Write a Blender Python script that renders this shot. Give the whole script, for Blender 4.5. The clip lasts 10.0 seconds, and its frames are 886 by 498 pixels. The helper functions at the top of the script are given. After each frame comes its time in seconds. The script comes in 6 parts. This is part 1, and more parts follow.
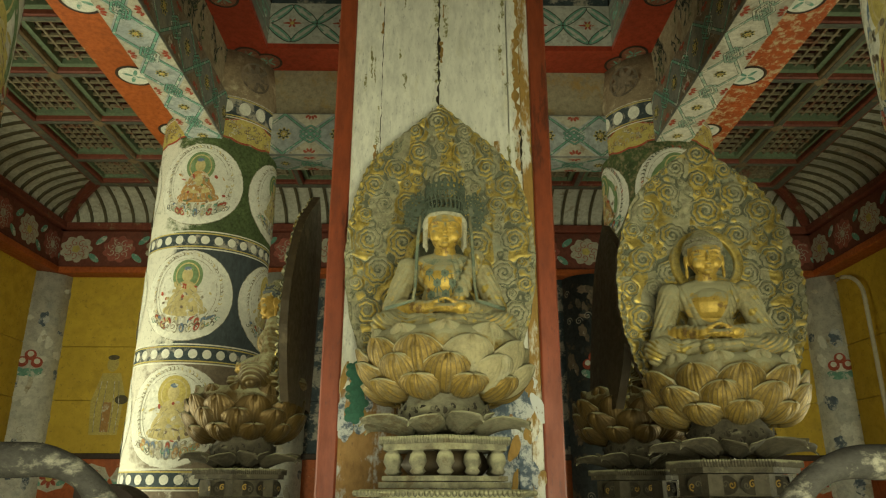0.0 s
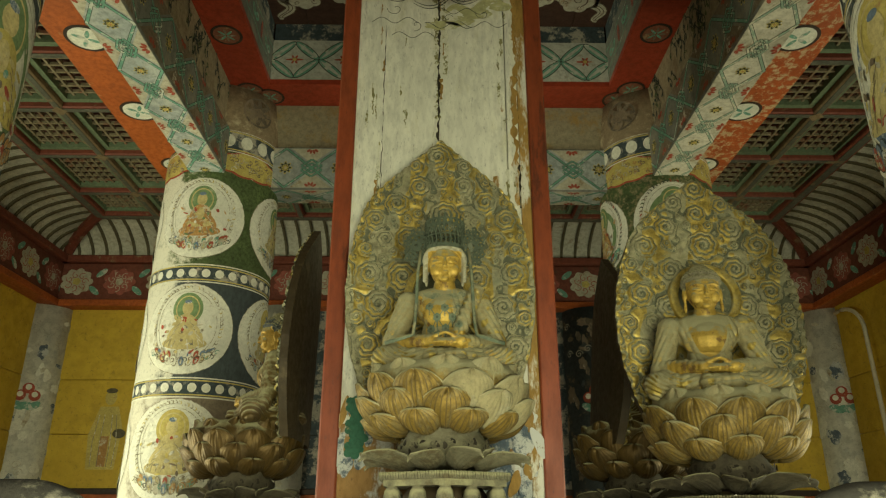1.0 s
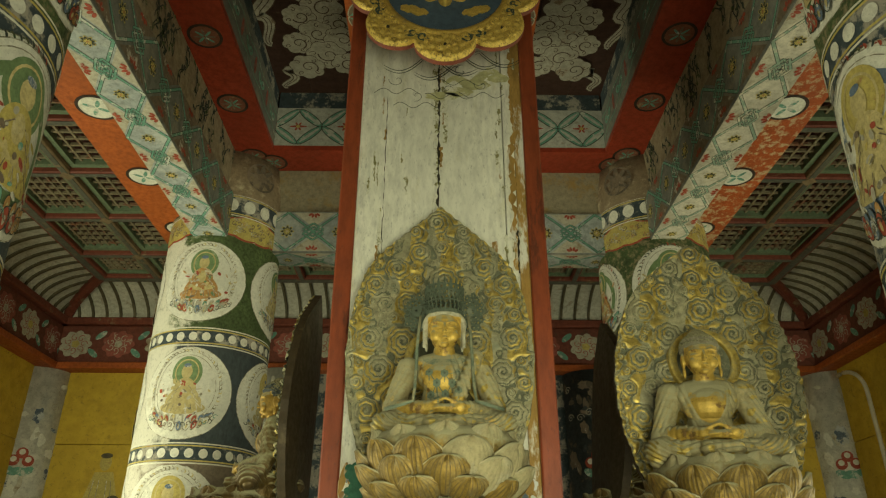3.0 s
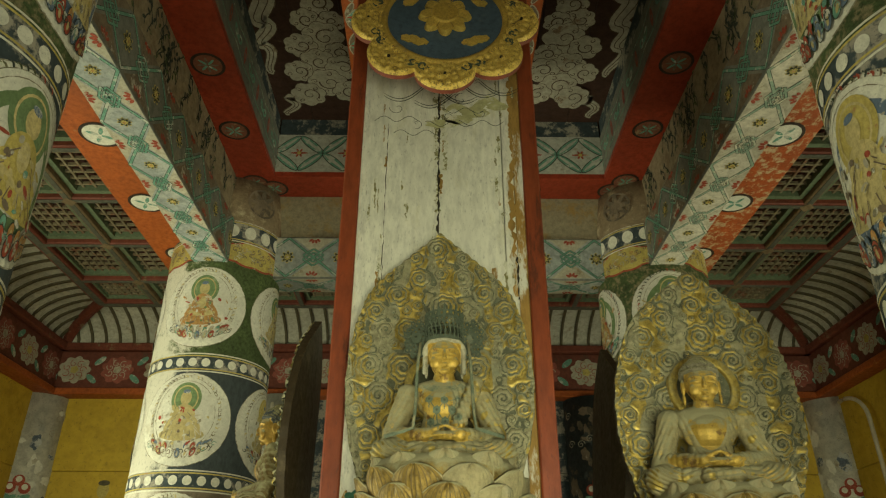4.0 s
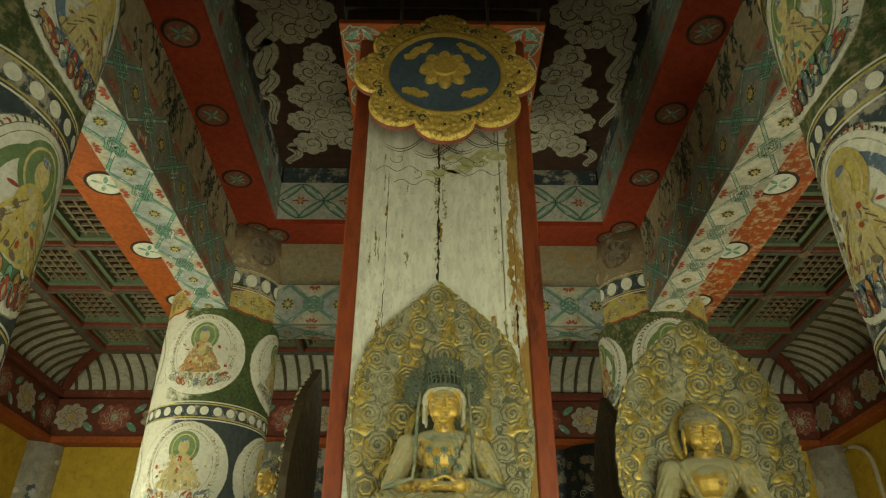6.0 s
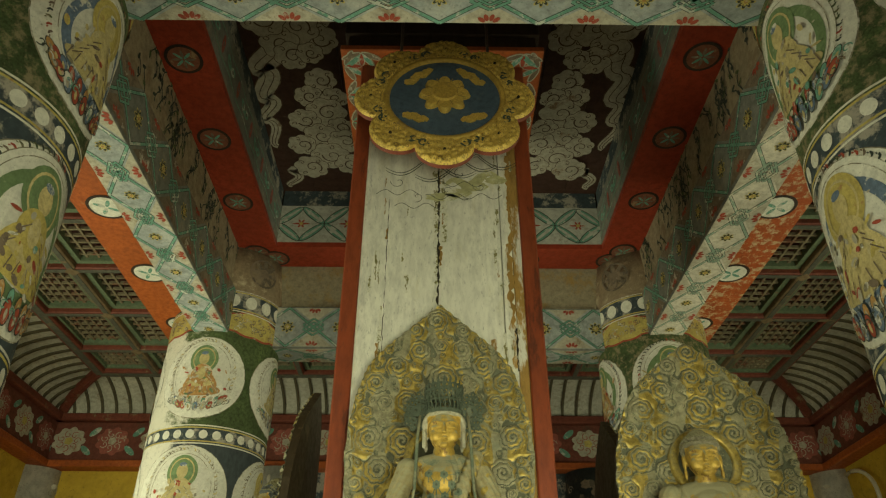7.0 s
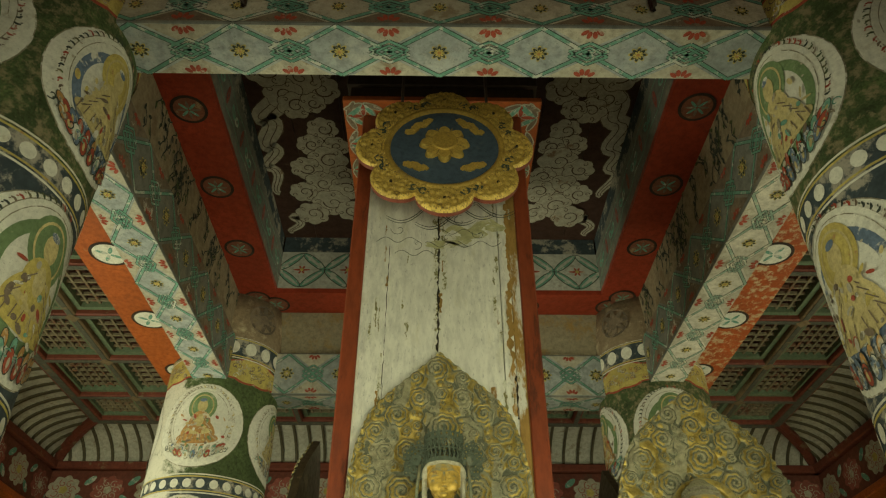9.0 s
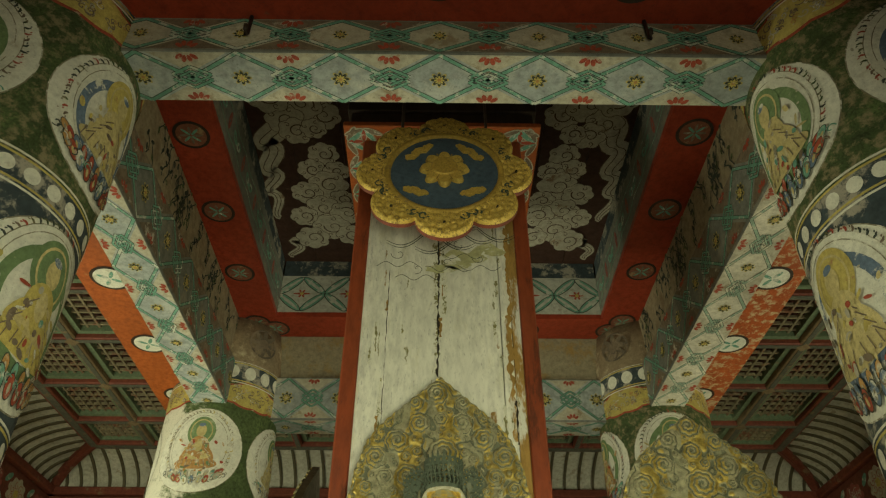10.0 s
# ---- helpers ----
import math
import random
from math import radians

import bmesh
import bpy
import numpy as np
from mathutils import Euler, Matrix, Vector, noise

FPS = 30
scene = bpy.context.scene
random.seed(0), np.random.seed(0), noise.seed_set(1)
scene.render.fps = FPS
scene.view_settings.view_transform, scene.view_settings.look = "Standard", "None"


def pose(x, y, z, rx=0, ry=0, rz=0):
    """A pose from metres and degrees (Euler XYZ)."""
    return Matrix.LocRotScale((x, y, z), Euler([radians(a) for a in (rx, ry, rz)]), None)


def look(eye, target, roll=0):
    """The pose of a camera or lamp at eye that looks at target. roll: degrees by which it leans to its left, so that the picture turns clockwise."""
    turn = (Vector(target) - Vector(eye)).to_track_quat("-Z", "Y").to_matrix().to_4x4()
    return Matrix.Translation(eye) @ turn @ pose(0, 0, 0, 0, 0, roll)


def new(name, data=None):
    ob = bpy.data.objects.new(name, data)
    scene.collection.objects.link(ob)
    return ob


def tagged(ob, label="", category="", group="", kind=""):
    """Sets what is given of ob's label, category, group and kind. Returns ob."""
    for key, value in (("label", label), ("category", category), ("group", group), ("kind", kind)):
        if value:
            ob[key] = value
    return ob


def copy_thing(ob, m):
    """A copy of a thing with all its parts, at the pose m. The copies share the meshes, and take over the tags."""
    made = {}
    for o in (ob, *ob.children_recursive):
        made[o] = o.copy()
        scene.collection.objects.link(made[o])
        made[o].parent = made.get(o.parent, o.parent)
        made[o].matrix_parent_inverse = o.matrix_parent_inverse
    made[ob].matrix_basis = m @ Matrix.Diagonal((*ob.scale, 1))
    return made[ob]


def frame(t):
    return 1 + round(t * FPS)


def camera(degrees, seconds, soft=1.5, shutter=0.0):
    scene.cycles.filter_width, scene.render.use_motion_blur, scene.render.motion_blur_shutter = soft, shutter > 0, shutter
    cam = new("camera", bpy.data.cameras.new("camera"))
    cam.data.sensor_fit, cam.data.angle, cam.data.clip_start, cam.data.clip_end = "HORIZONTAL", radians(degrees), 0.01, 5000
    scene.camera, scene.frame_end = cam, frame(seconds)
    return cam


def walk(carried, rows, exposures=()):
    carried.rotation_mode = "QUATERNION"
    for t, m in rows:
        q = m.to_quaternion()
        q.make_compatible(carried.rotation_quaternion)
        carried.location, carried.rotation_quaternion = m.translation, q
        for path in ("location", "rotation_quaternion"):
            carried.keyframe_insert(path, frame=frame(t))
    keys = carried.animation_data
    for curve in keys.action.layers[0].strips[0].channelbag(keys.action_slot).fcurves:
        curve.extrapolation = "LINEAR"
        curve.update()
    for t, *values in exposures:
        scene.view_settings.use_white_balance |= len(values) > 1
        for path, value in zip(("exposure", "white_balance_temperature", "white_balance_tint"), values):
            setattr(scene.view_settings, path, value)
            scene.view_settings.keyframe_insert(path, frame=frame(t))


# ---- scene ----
cam = camera(63.26, 10.0, 1.2)
E = 1.2        # height of the tilt head above the floor; the heights below are counted from it
PITCH = [(0, 18.34), (0.5, 19.61), (1, 20.86), (1.5, 22.15), (2, 23.39), (2.5, 24.58), (4, 27.63), (4.5, 28.56), (5, 29.46), (5.5, 30.33),
         (7, 32.96), (7.5, 33.79), (8, 34.67), (8.5, 35.59), (9, 36.49), (9.5, 37.39), (10, 38.32)]


def tilted(p):
    c, s = math.cos(radians(p)), math.sin(radians(p))
    return pose(-0.017, 0.166 * c - 0.3266 * s, E + 0.166 * s + 0.3266 * c, 90 + p, 0, -0.607) @ pose(0, 0, 0, 0, 0, 0.133)


walk(cam, [(t, tilted(p)) for t, p in PITCH])
scene.view_settings.exposure = 0.0

# ---- plan, in metres ----
S = 2.324            # spacing of the four inner pillars
FY = 3.552           # row of the far pillars
NY = FY - S          # row of the near pillars
CY = FY - S / 2      # middle of the sanctum
R = 0.29             # pillar radius
BW = 0.175           # tie beam width
BZ = 2.0             # tie beam soffit
PLZ = 2.53           # soffit of the wide plate on the pillars
CZ = 2.92            # sanctum ceiling
AZ = 2.41            # aisle ceiling
A = 1.82             # aisle width
WX = S / 2 + A       # axis of the outer walls
W = 0.668            # casing of the heart pillar
BF = CY - W / 2      # its front

# ---- light ----
world = bpy.data.worlds.new("sky")
scene.world = world
world.use_nodes = True
nt = world.node_tree
sky = nt.nodes.new("ShaderNodeTexSky")
sky.sky_type, sky.sun_disc, sky.sun_elevation, sky.sun_rotation = "NISHITA", False, radians(40), radians(200)
nt.links.new(sky.outputs[0], nt.nodes["Background"].inputs[0])
nt.nodes["Background"].inputs[1].default_value = 0.1


def door_light(name, at, to, sx, sy, power, color):
    lamp = bpy.data.lights.new(name, "AREA")
    lamp.shape, lamp.size, lamp.size_y, lamp.energy, lamp.color = "RECTANGLE", sx, sy, power, color
    ob = new(name, lamp)
    ob.matrix_world = look(at, to)
    return ob


DAY = (0.95, 0.97, 0.64)
# the eaves and the veranda outside let little steep light in
for nm, at, power, cone, rise in (("door_light_south", (0.45, CY - WX + 0.02, E - 0.05), 29, 92, 0.45), ("door_light_west", (-WX + 0.02, CY, E - 0.05), 74, 168, 0.6), ("door_light_east", (WX - 0.02, CY, E - 0.05), 44, 168, 0.6)):
    door_light(nm, at, (0, CY, at[2] + rise), 1.7, 1.5, power, DAY).data.spread = radians(cone)

# unseen lattice windows added in the front's outer bays to brighten the far walls
for s, power in ((-1, 10), (1, 9)):
    door_light("added_window_light", (s * (S / 2 + A / 2), CY - WX + 0.05, E + 0.35), (s * (S / 2 + A / 2 + 0.1), CY + WX, E + 0.9), 1.1, 0.8, power, DAY).data.spread = radians(62)

# ---- materials ----


def material(name, color, under=None, wear=0.0, rough=0.6, metal=0.0, scale=6.0, vary=0.25, bump=0.15, streak=1.0, dust=0.0, spread=0.06, island=0.0, whiten_west=0.0):
    """Paint, wood or metal: tone that drifts at two scales, worn places that show the ground below, dust on what faces up."""
    m = bpy.data.materials.new(name)
    m.use_nodes = True
    n, l = m.node_tree.nodes, m.node_tree.links
    b = n["Principled BSDF"]
    co = n.new("ShaderNodeTexCoord")
    mp = n.new("ShaderNodeMapping")
    mp.inputs["Scale"].default_value = (1, 1, streak)
    l.new(co.outputs["Object"], mp.inputs[0])

    def noisy(sc, detail, rgh=0.6):
        t = n.new("ShaderNodeTexNoise")
        t.inputs["Scale"].default_value, t.inputs["Detail"].default_value, t.inputs["Roughness"].default_value = sc, detail, rgh
        l.new(mp.outputs[0], t.inputs["Vector"])
        return t.outputs["Fac"]

    def ramp(src, a, c, lo=0.0, hi=1.0):
        r = n.new("ShaderNodeMapRange")
        r.inputs[1].default_value, r.inputs[2].default_value, r.inputs[3].default_value, r.inputs[4].default_value = a, c, lo, hi
        l.new(src, r.inputs[0])
        return r.outputs[0]

    def mix(f, a, c, how="MIX"):
        x = n.new("ShaderNodeMix")
        x.data_type, x.blend_type = "RGBA", how
        for s, v in ((0, f), (6, a), (7, c)):
            if isinstance(v, (int, float)):
                x.inputs[s].default_value = v
            elif isinstance(v, tuple):
                x.inputs[s].default_value = (*v[:3], 1)
            else:
                l.new(v, x.inputs[s])
        return x.outputs[2]

    big, fine = noisy(scale * 0.35, 4), noisy(scale * 5, 8, 0.7)
    dark = tuple(c * (1 - vary) for c in color)
    lite = tuple(min(1, c * (1 + vary * 0.6)) for c in color)
    out = mix(ramp(big, 0.3, 0.7), dark, lite)
    out = mix(ramp(fine, 0.42, 0.66, 0, 0.75), out, tuple(c * max(0.2, 1 - vary * 1.8) for c in color))
    speck, smear = noisy(scale * 16, 5, 0.75), noisy(scale * 1.9, 10, 0.78)
    grime = tuple(c * 0.42 + 0.012 for c in color)
    if island:
        gi = n.new("ShaderNodeNewGeometry")
        out = mix(ramp(gi.outputs["Random Per Island"], 0, 1, 0, island), out, tuple(c * 0.45 for c in color))
    if under and wear:
        patch = noisy(scale * 1.1, 10, 0.72)
        # whiter towards -x: faded paint and the west door's brightness in one mask
        if whiten_west:
            ax = n.new("ShaderNodeSeparateXYZ")
            l.new(co.outputs["Object"], ax.inputs[0])
            sm = n.new("ShaderNodeMath")
            sm.operation = "MULTIPLY_ADD"
            sm.inputs[1].default_value = -whiten_west
            l.new(ax.outputs[0], sm.inputs[0])
            l.new(patch, sm.inputs[2])
            patch = sm.outputs[0]
        out = mix(ramp(patch, 0.72 - wear * 0.5, 0.72 - wear * 0.5 + spread), out, under)
    out = mix(ramp(smear, 0.53, 0.72, 0, 0.55), out, grime)
    out = mix(ramp(speck, 0.58, 0.66, 0, 0.75), out, grime)
    rgh = rough
    if dust:
        ge = n.new("ShaderNodeNewGeometry")
        sx = n.new("ShaderNodeSeparateXYZ")
        l.new(ge.outputs["Normal"], sx.inputs[0])
        ad = n.new("ShaderNodeMath")
        ad.operation = "ADD"
        l.new(ramp(sx.outputs[2], -0.25, 0.75, -0.12, 0.35), ad.inputs[0])
        l.new(noisy(scale * 1.6, 8, 0.7), ad.inputs[1])
        df = ramp(ad.outputs[0], 0.62 - dust * 0.4, 0.82 - dust * 0.4)
        out = mix(df, out, (0.29, 0.27, 0.155))
        if metal:
            l.new(ramp(df, 0, 1, metal, 0.0), b.inputs["Metallic"])
            l.new(ramp(df, 0, 1, rough, 0.9), b.inputs["Roughness"])
            rgh = None
    elif metal:
        b.inputs["Metallic"].default_value = metal
    l.new(out, b.inputs["Base Color"])
    if rgh is not None:
        l.new(ramp(fine, 0.3, 0.7, max(0.05, rgh - 0.1), min(1, rgh + 0.12)), b.inputs["Roughness"])
    b.inputs["Specular IOR Level"].default_value = 0.3
    if bump:
        bp = n.new("ShaderNodeBump")
        bp.inputs["Strength"].default_value, bp.inputs["Distance"].default_value = bump, 0.004
        l.new(fine, bp.inputs["Height"])
        l.new(bp.outputs[0], b.inputs["Normal"])
    return m


BROWN = (0.13, 0.075, 0.035)
CHALK = (0.62, 0.6, 0.5)
M = dict(
    red=material("red_paint", (0.33, 0.045, 0.018), (0.2, 0.08, 0.04), 0.12, 0.5, bump=0.2),
    orange=material("orange_red_paint", (0.4, 0.095, 0.02), (0.45, 0.25, 0.12), 0.17, 0.5, scale=9),
    post=material("red_lacquer_post", (0.26, 0.056, 0.02), (0.09, 0.025, 0.012), 0.28, 0.45, streak=0.25),
    plaster=material("chalk_white_board", (0.72, 0.7, 0.58), (0.46, 0.42, 0.24), 0.34, 0.85, scale=8, streak=0.32, vary=0.2, spread=0.22, bump=0.4),
    rotten=material("bare_yellowed_wood", (0.34, 0.2, 0.05), (0.62, 0.6, 0.5), 0.36, 0.8, scale=8, streak=0.3),
    peeled=material("peeled_painted_board", (0.3, 0.17, 0.06), (0.5, 0.5, 0.47), 0.45, 0.85, scale=7, streak=0.5),
    bluepeel=material("flaked_blue_board", (0.1, 0.13, 0.16), (0.45, 0.45, 0.42), 0.5, 0.85, scale=14),
    crack=material("dark_crack", (0.035, 0.028, 0.016), vary=0.4, rough=0.9),
    mould=material("olive_mould", (0.24, 0.22, 0.09), (0.62, 0.6, 0.47), 0.5, 0.9, scale=20),
    white=material("aged_white_paint", (0.68, 0.66, 0.55), (0.42, 0.37, 0.26), 0.3, 0.8, scale=13, vary=0.15, spread=0.15),
    cream=material("cream_ground", (0.48, 0.44, 0.33), (0.27, 0.21, 0.13), 0.3, 0.75, scale=8),
    pale=material("pale_blue_ground", (0.36, 0.39, 0.37), (0.56, 0.54, 0.45), 0.45, 0.8, scale=6, spread=0.3, vary=0.3),
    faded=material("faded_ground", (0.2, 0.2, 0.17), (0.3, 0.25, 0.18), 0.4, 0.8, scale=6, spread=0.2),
    teal=material("verdigris_paint", (0.15, 0.33, 0.24), (0.5, 0.5, 0.42), 0.38, 0.7, scale=16),
    green=material("green_ground", (0.075, 0.11, 0.036), (0.22, 0.18, 0.1), 0.47, 0.75, scale=30, vary=0.6, spread=0.12),
    navy=material("dark_blue_ground", (0.05, 0.068, 0.075), (0.33, 0.3, 0.24), 0.42, 0.75, scale=8),
    umber=material("brown_ground", (0.2, 0.15, 0.1), (0.5, 0.45, 0.36), 0.3, 0.8, scale=10),
    line=material("dark_outline", (0.05, 0.06, 0.045), (0.5, 0.48, 0.4), 0.15, 0.8, scale=20),
    flame=material("vermilion_dab", (0.36, 0.07, 0.035), (0.45, 0.36, 0.27), 0.3, 0.7, scale=18),
    ochre=material("ochre_dab", (0.46, 0.25, 0.08), (0.54, 0.48, 0.34), 0.36, 0.7, scale=18),
    straw=material("straw_yellow", (0.54, 0.43, 0.12), (0.35, 0.2, 0.08), 0.25, 0.7, scale=16),
    blue=material("faded_blue_dab", (0.13, 0.18, 0.25), CHALK, 0.4, 0.7, scale=18),
    yellow=material("yellow_ochre_wall", (0.55, 0.37, 0.035), (0.42, 0.27, 0.04), 0.3, 0.65, scale=2.5, spread=0.3, vary=0.15),
    dark=material("dark_stained_wood", (0.045, 0.028, 0.018), (0.12, 0.09, 0.06), 0.15, 0.6, streak=0.4),
    rib=material("dark_rib", (0.1, 0.085, 0.045), (0.2, 0.15, 0.1), 0.2, 0.65),
    coffer=material("red_brown_batten", (0.19, 0.05, 0.028), (0.22, 0.15, 0.08), 0.25, 0.6, scale=8),
    coffer2=material("worn_tan_batten", (0.24, 0.17, 0.09), (0.12, 0.05, 0.03), 0.3, 0.7, scale=8),
    strip=material("grey_green_batten_strip", (0.115, 0.115, 0.085), (0.2, 0.15, 0.08), 0.3, 0.75, scale=9),
    standdark=material("dark_dusty_carving", (0.085, 0.07, 0.042), (0.045, 0.036, 0.022), 0.36, 0.8, scale=10, bump=0.4, dust=0.08),
    emerald=material("emerald_leaf_paint", (0.03, 0.12, 0.07), (0.3, 0.25, 0.13), 0.28, 0.7, scale=14),
    liner=material("green_coffer_liner", (0.15, 0.2, 0.115), (0.22, 0.15, 0.08), 0.25, 0.7, scale=9),
    lattice=material("tan_fine_lattice", (0.24, 0.2, 0.12), (0.2, 0.09, 0.05), 0.35, 0.7, scale=10),
    backing=material("dark_coffer_board", (0.085, 0.028, 0.018), (0.1, 0.06, 0.04), 0.4, 0.85, scale=3, spread=0.3),
    cove=material("cream_cove_board", (0.5, 0.48, 0.38), (0.25, 0.2, 0.13), 0.25, 0.8, scale=7),
    ceil=material("dark_brown_ceiling", (0.055, 0.025, 0.016), (0.1, 0.06, 0.04), 0.2, 0.7, scale=5),
    cloud=material("chalk_cloud", (0.46, 0.42, 0.33), (0.22, 0.14, 0.08), 0.22, 0.8, scale=7),
    steel=material("slate_blue_lacquer", (0.075, 0.115, 0.155), (0.14, 0.15, 0.14), 0.15, 0.45, scale=10),
    gold=material("worn_gilding", (0.58, 0.39, 0.08), (0.34, 0.23, 0.07), 0.3, 0.55, 0.3, scale=20, bump=0.6),
    leaf=material("plaque_gilding", (0.72, 0.5, 0.11), (0.4, 0.27, 0.08), 0.26, 0.5, 0.3, scale=30, bump=0.3),
    bright=material("bright_gilding", (0.52, 0.345, 0.068), (0.17, 0.1, 0.035), 0.33, 0.5, 0.45, scale=22, bump=0.2, dust=0.12),
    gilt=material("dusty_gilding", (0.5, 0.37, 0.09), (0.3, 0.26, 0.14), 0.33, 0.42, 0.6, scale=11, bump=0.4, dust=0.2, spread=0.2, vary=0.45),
    robe=material("dust_grey_robe", (0.33, 0.28, 0.14), (0.5, 0.34, 0.08), 0.31, 0.7, 0.15, scale=12, bump=0.3, dust=0.35),
    petal=material("gilded_petal", (0.29, 0.19, 0.042), (0.24, 0.2, 0.11), 0.4, 0.5, 0.4, scale=12, bump=0.5, dust=0.28, spread=0.2, vary=0.45),
    ribline=material("brown_petal_ribline", (0.15, 0.1, 0.032), (0.2, 0.16, 0.08), 0.36, 0.7, 0.15, scale=14, dust=0.1),
    lip=material("dusty_petal_lip", (0.42, 0.37, 0.22), (0.3, 0.22, 0.1), 0.3, 0.85, scale=14, dust=0.35),
    dustpetal=material("dust_covered_petal", (0.34, 0.29, 0.155), (0.4, 0.37, 0.27), 0.42, 0.75, 0.1, scale=10, bump=0.4, dust=0.5, spread=0.2),
    curl=material("dusty_curled_hair", (0.2, 0.18, 0.115), (0.1, 0.085, 0.05), 0.3, 0.85, bump=0.5, scale=24, dust=0.35),
    capwhite=material("pale_dusty_hair_band", (0.4, 0.375, 0.27), (0.26, 0.23, 0.14), 0.3, 0.85, bump=0.4, scale=20, dust=0.3),
    verdi=material("grey_green_ribbon", (0.15, 0.185, 0.125), (0.24, 0.24, 0.16), 0.3, 0.75, 0.1, scale=20, dust=0.1),
    # shade on the boards' backs is put into this dark colour
    shade=material("shaded_gilding", (0.055, 0.038, 0.018), (0.1, 0.075, 0.04), 0.26, 0.55, 0.2, scale=10),
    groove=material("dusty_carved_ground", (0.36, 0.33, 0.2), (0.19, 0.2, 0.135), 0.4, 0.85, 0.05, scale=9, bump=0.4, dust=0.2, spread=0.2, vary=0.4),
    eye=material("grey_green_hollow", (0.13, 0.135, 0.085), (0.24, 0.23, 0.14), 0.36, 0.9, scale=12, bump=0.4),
    glory=material("faded_green_glory", (0.17, 0.25, 0.11), (0.5, 0.48, 0.34), 0.3, 0.8, scale=12, spread=0.2),
    skin=material("pale_straw_paint", (0.55, 0.45, 0.2), (0.6, 0.55, 0.38), 0.3, 0.8, scale=14, spread=0.2),
    faint=material("faint_brown_line", (0.25, 0.22, 0.14), (0.6, 0.57, 0.47), 0.45, 0.8, scale=22),
    # far left pillar's grounds: wear and its lit west side both coloured in
    greenf=material("worn_lit_green_ground", (0.085, 0.12, 0.04), (0.6, 0.57, 0.46), 0.36, 0.8, scale=14, spread=0.14, vary=0.5, whiten_west=1.25),
    navyf=material("worn_lit_dark_ground", (0.055, 0.068, 0.07), (0.58, 0.55, 0.45), 0.4, 0.8, scale=9, spread=0.12, whiten_west=1.15, streak=0.5),
    umberf=material("worn_lit_brown_ground", (0.2, 0.155, 0.105), (0.58, 0.54, 0.44), 0.38, 0.8, scale=9, spread=0.2, whiten_west=1.15),
    flaked=material("flaking_orange_paint", (0.43, 0.09, 0.018), (0.5, 0.36, 0.2), 0.43, 0.6, scale=26, spread=0.08),
    # gilding, hair and robe darkened to paint in the side figures' shade
    dimpetal=material("dimmed_petal", (0.115, 0.07, 0.019), (0.06, 0.042, 0.02), 0.44, 0.42, 0.5, scale=9, bump=0.5, dust=0.08, spread=0.2),
    oldgold=material("dimmed_bright_gilding", (0.34, 0.21, 0.04), (0.09, 0.06, 0.03), 0.36, 0.45, 0.5, scale=12, dust=0.1, spread=0.2),
    oldhair=material("dimmed_curled_hair", (0.06, 0.065, 0.06), (0.2, 0.18, 0.1), 0.2, 0.8, bump=0.6, scale=30, dust=0.2),
    oldrobe=material("dimmed_gilt_robe", (0.13, 0.085, 0.024), (0.07, 0.05, 0.028), 0.4, 0.5, 0.4, scale=9, bump=0.3, dust=0.25, spread=0.2),
    tooled=material("dark_tooled_gilding", (0.42, 0.28, 0.07), (0.2, 0.14, 0.05), 0.33, 0.55, 0.2, scale=24, bump=0.6),
    umber2=material("dim_wheel_paint", (0.12, 0.095, 0.065), (0.2, 0.15, 0.1), 0.45, 0.8, scale=12),
    head=material("peeling_brown_head", (0.27, 0.2, 0.12), (0.48, 0.4, 0.26), 0.36, 0.8, scale=10, spread=0.15),
    plank2=material("pale_streaked_plank", (0.36, 0.31, 0.2), (0.34, 0.22, 0.07), 0.4, 0.8, scale=7, spread=0.15),
    stand=material("pale_dusty_carving", (0.165, 0.148, 0.092), (0.1, 0.078, 0.04), 0.36, 0.8, scale=10, bump=0.4, dust=0.4),
    bronze=material("green_black_bronze", (0.085, 0.105, 0.07), (0.16, 0.165, 0.11), 0.3, 0.7, 0.15, scale=20),
    rail=material("weathered_rail_wood", (0.05, 0.045, 0.035), (0.24, 0.22, 0.16), 0.4, 0.75, scale=22, streak=1.5, spread=0.12, bump=0.6),
    floor=material("floor_boards", (0.16, 0.11, 0.065), (0.08, 0.05, 0.03), 0.3, 0.5, scale=3),
    pipe=material("cream_plastic_conduit", (0.55, 0.5, 0.38), vary=0.1, rough=0.5),
    gravel=material("pale_gravel", (0.36, 0.34, 0.3), (0.25, 0.23, 0.2), 0.4, 0.9, scale=12),
)

# ---- building kit ----


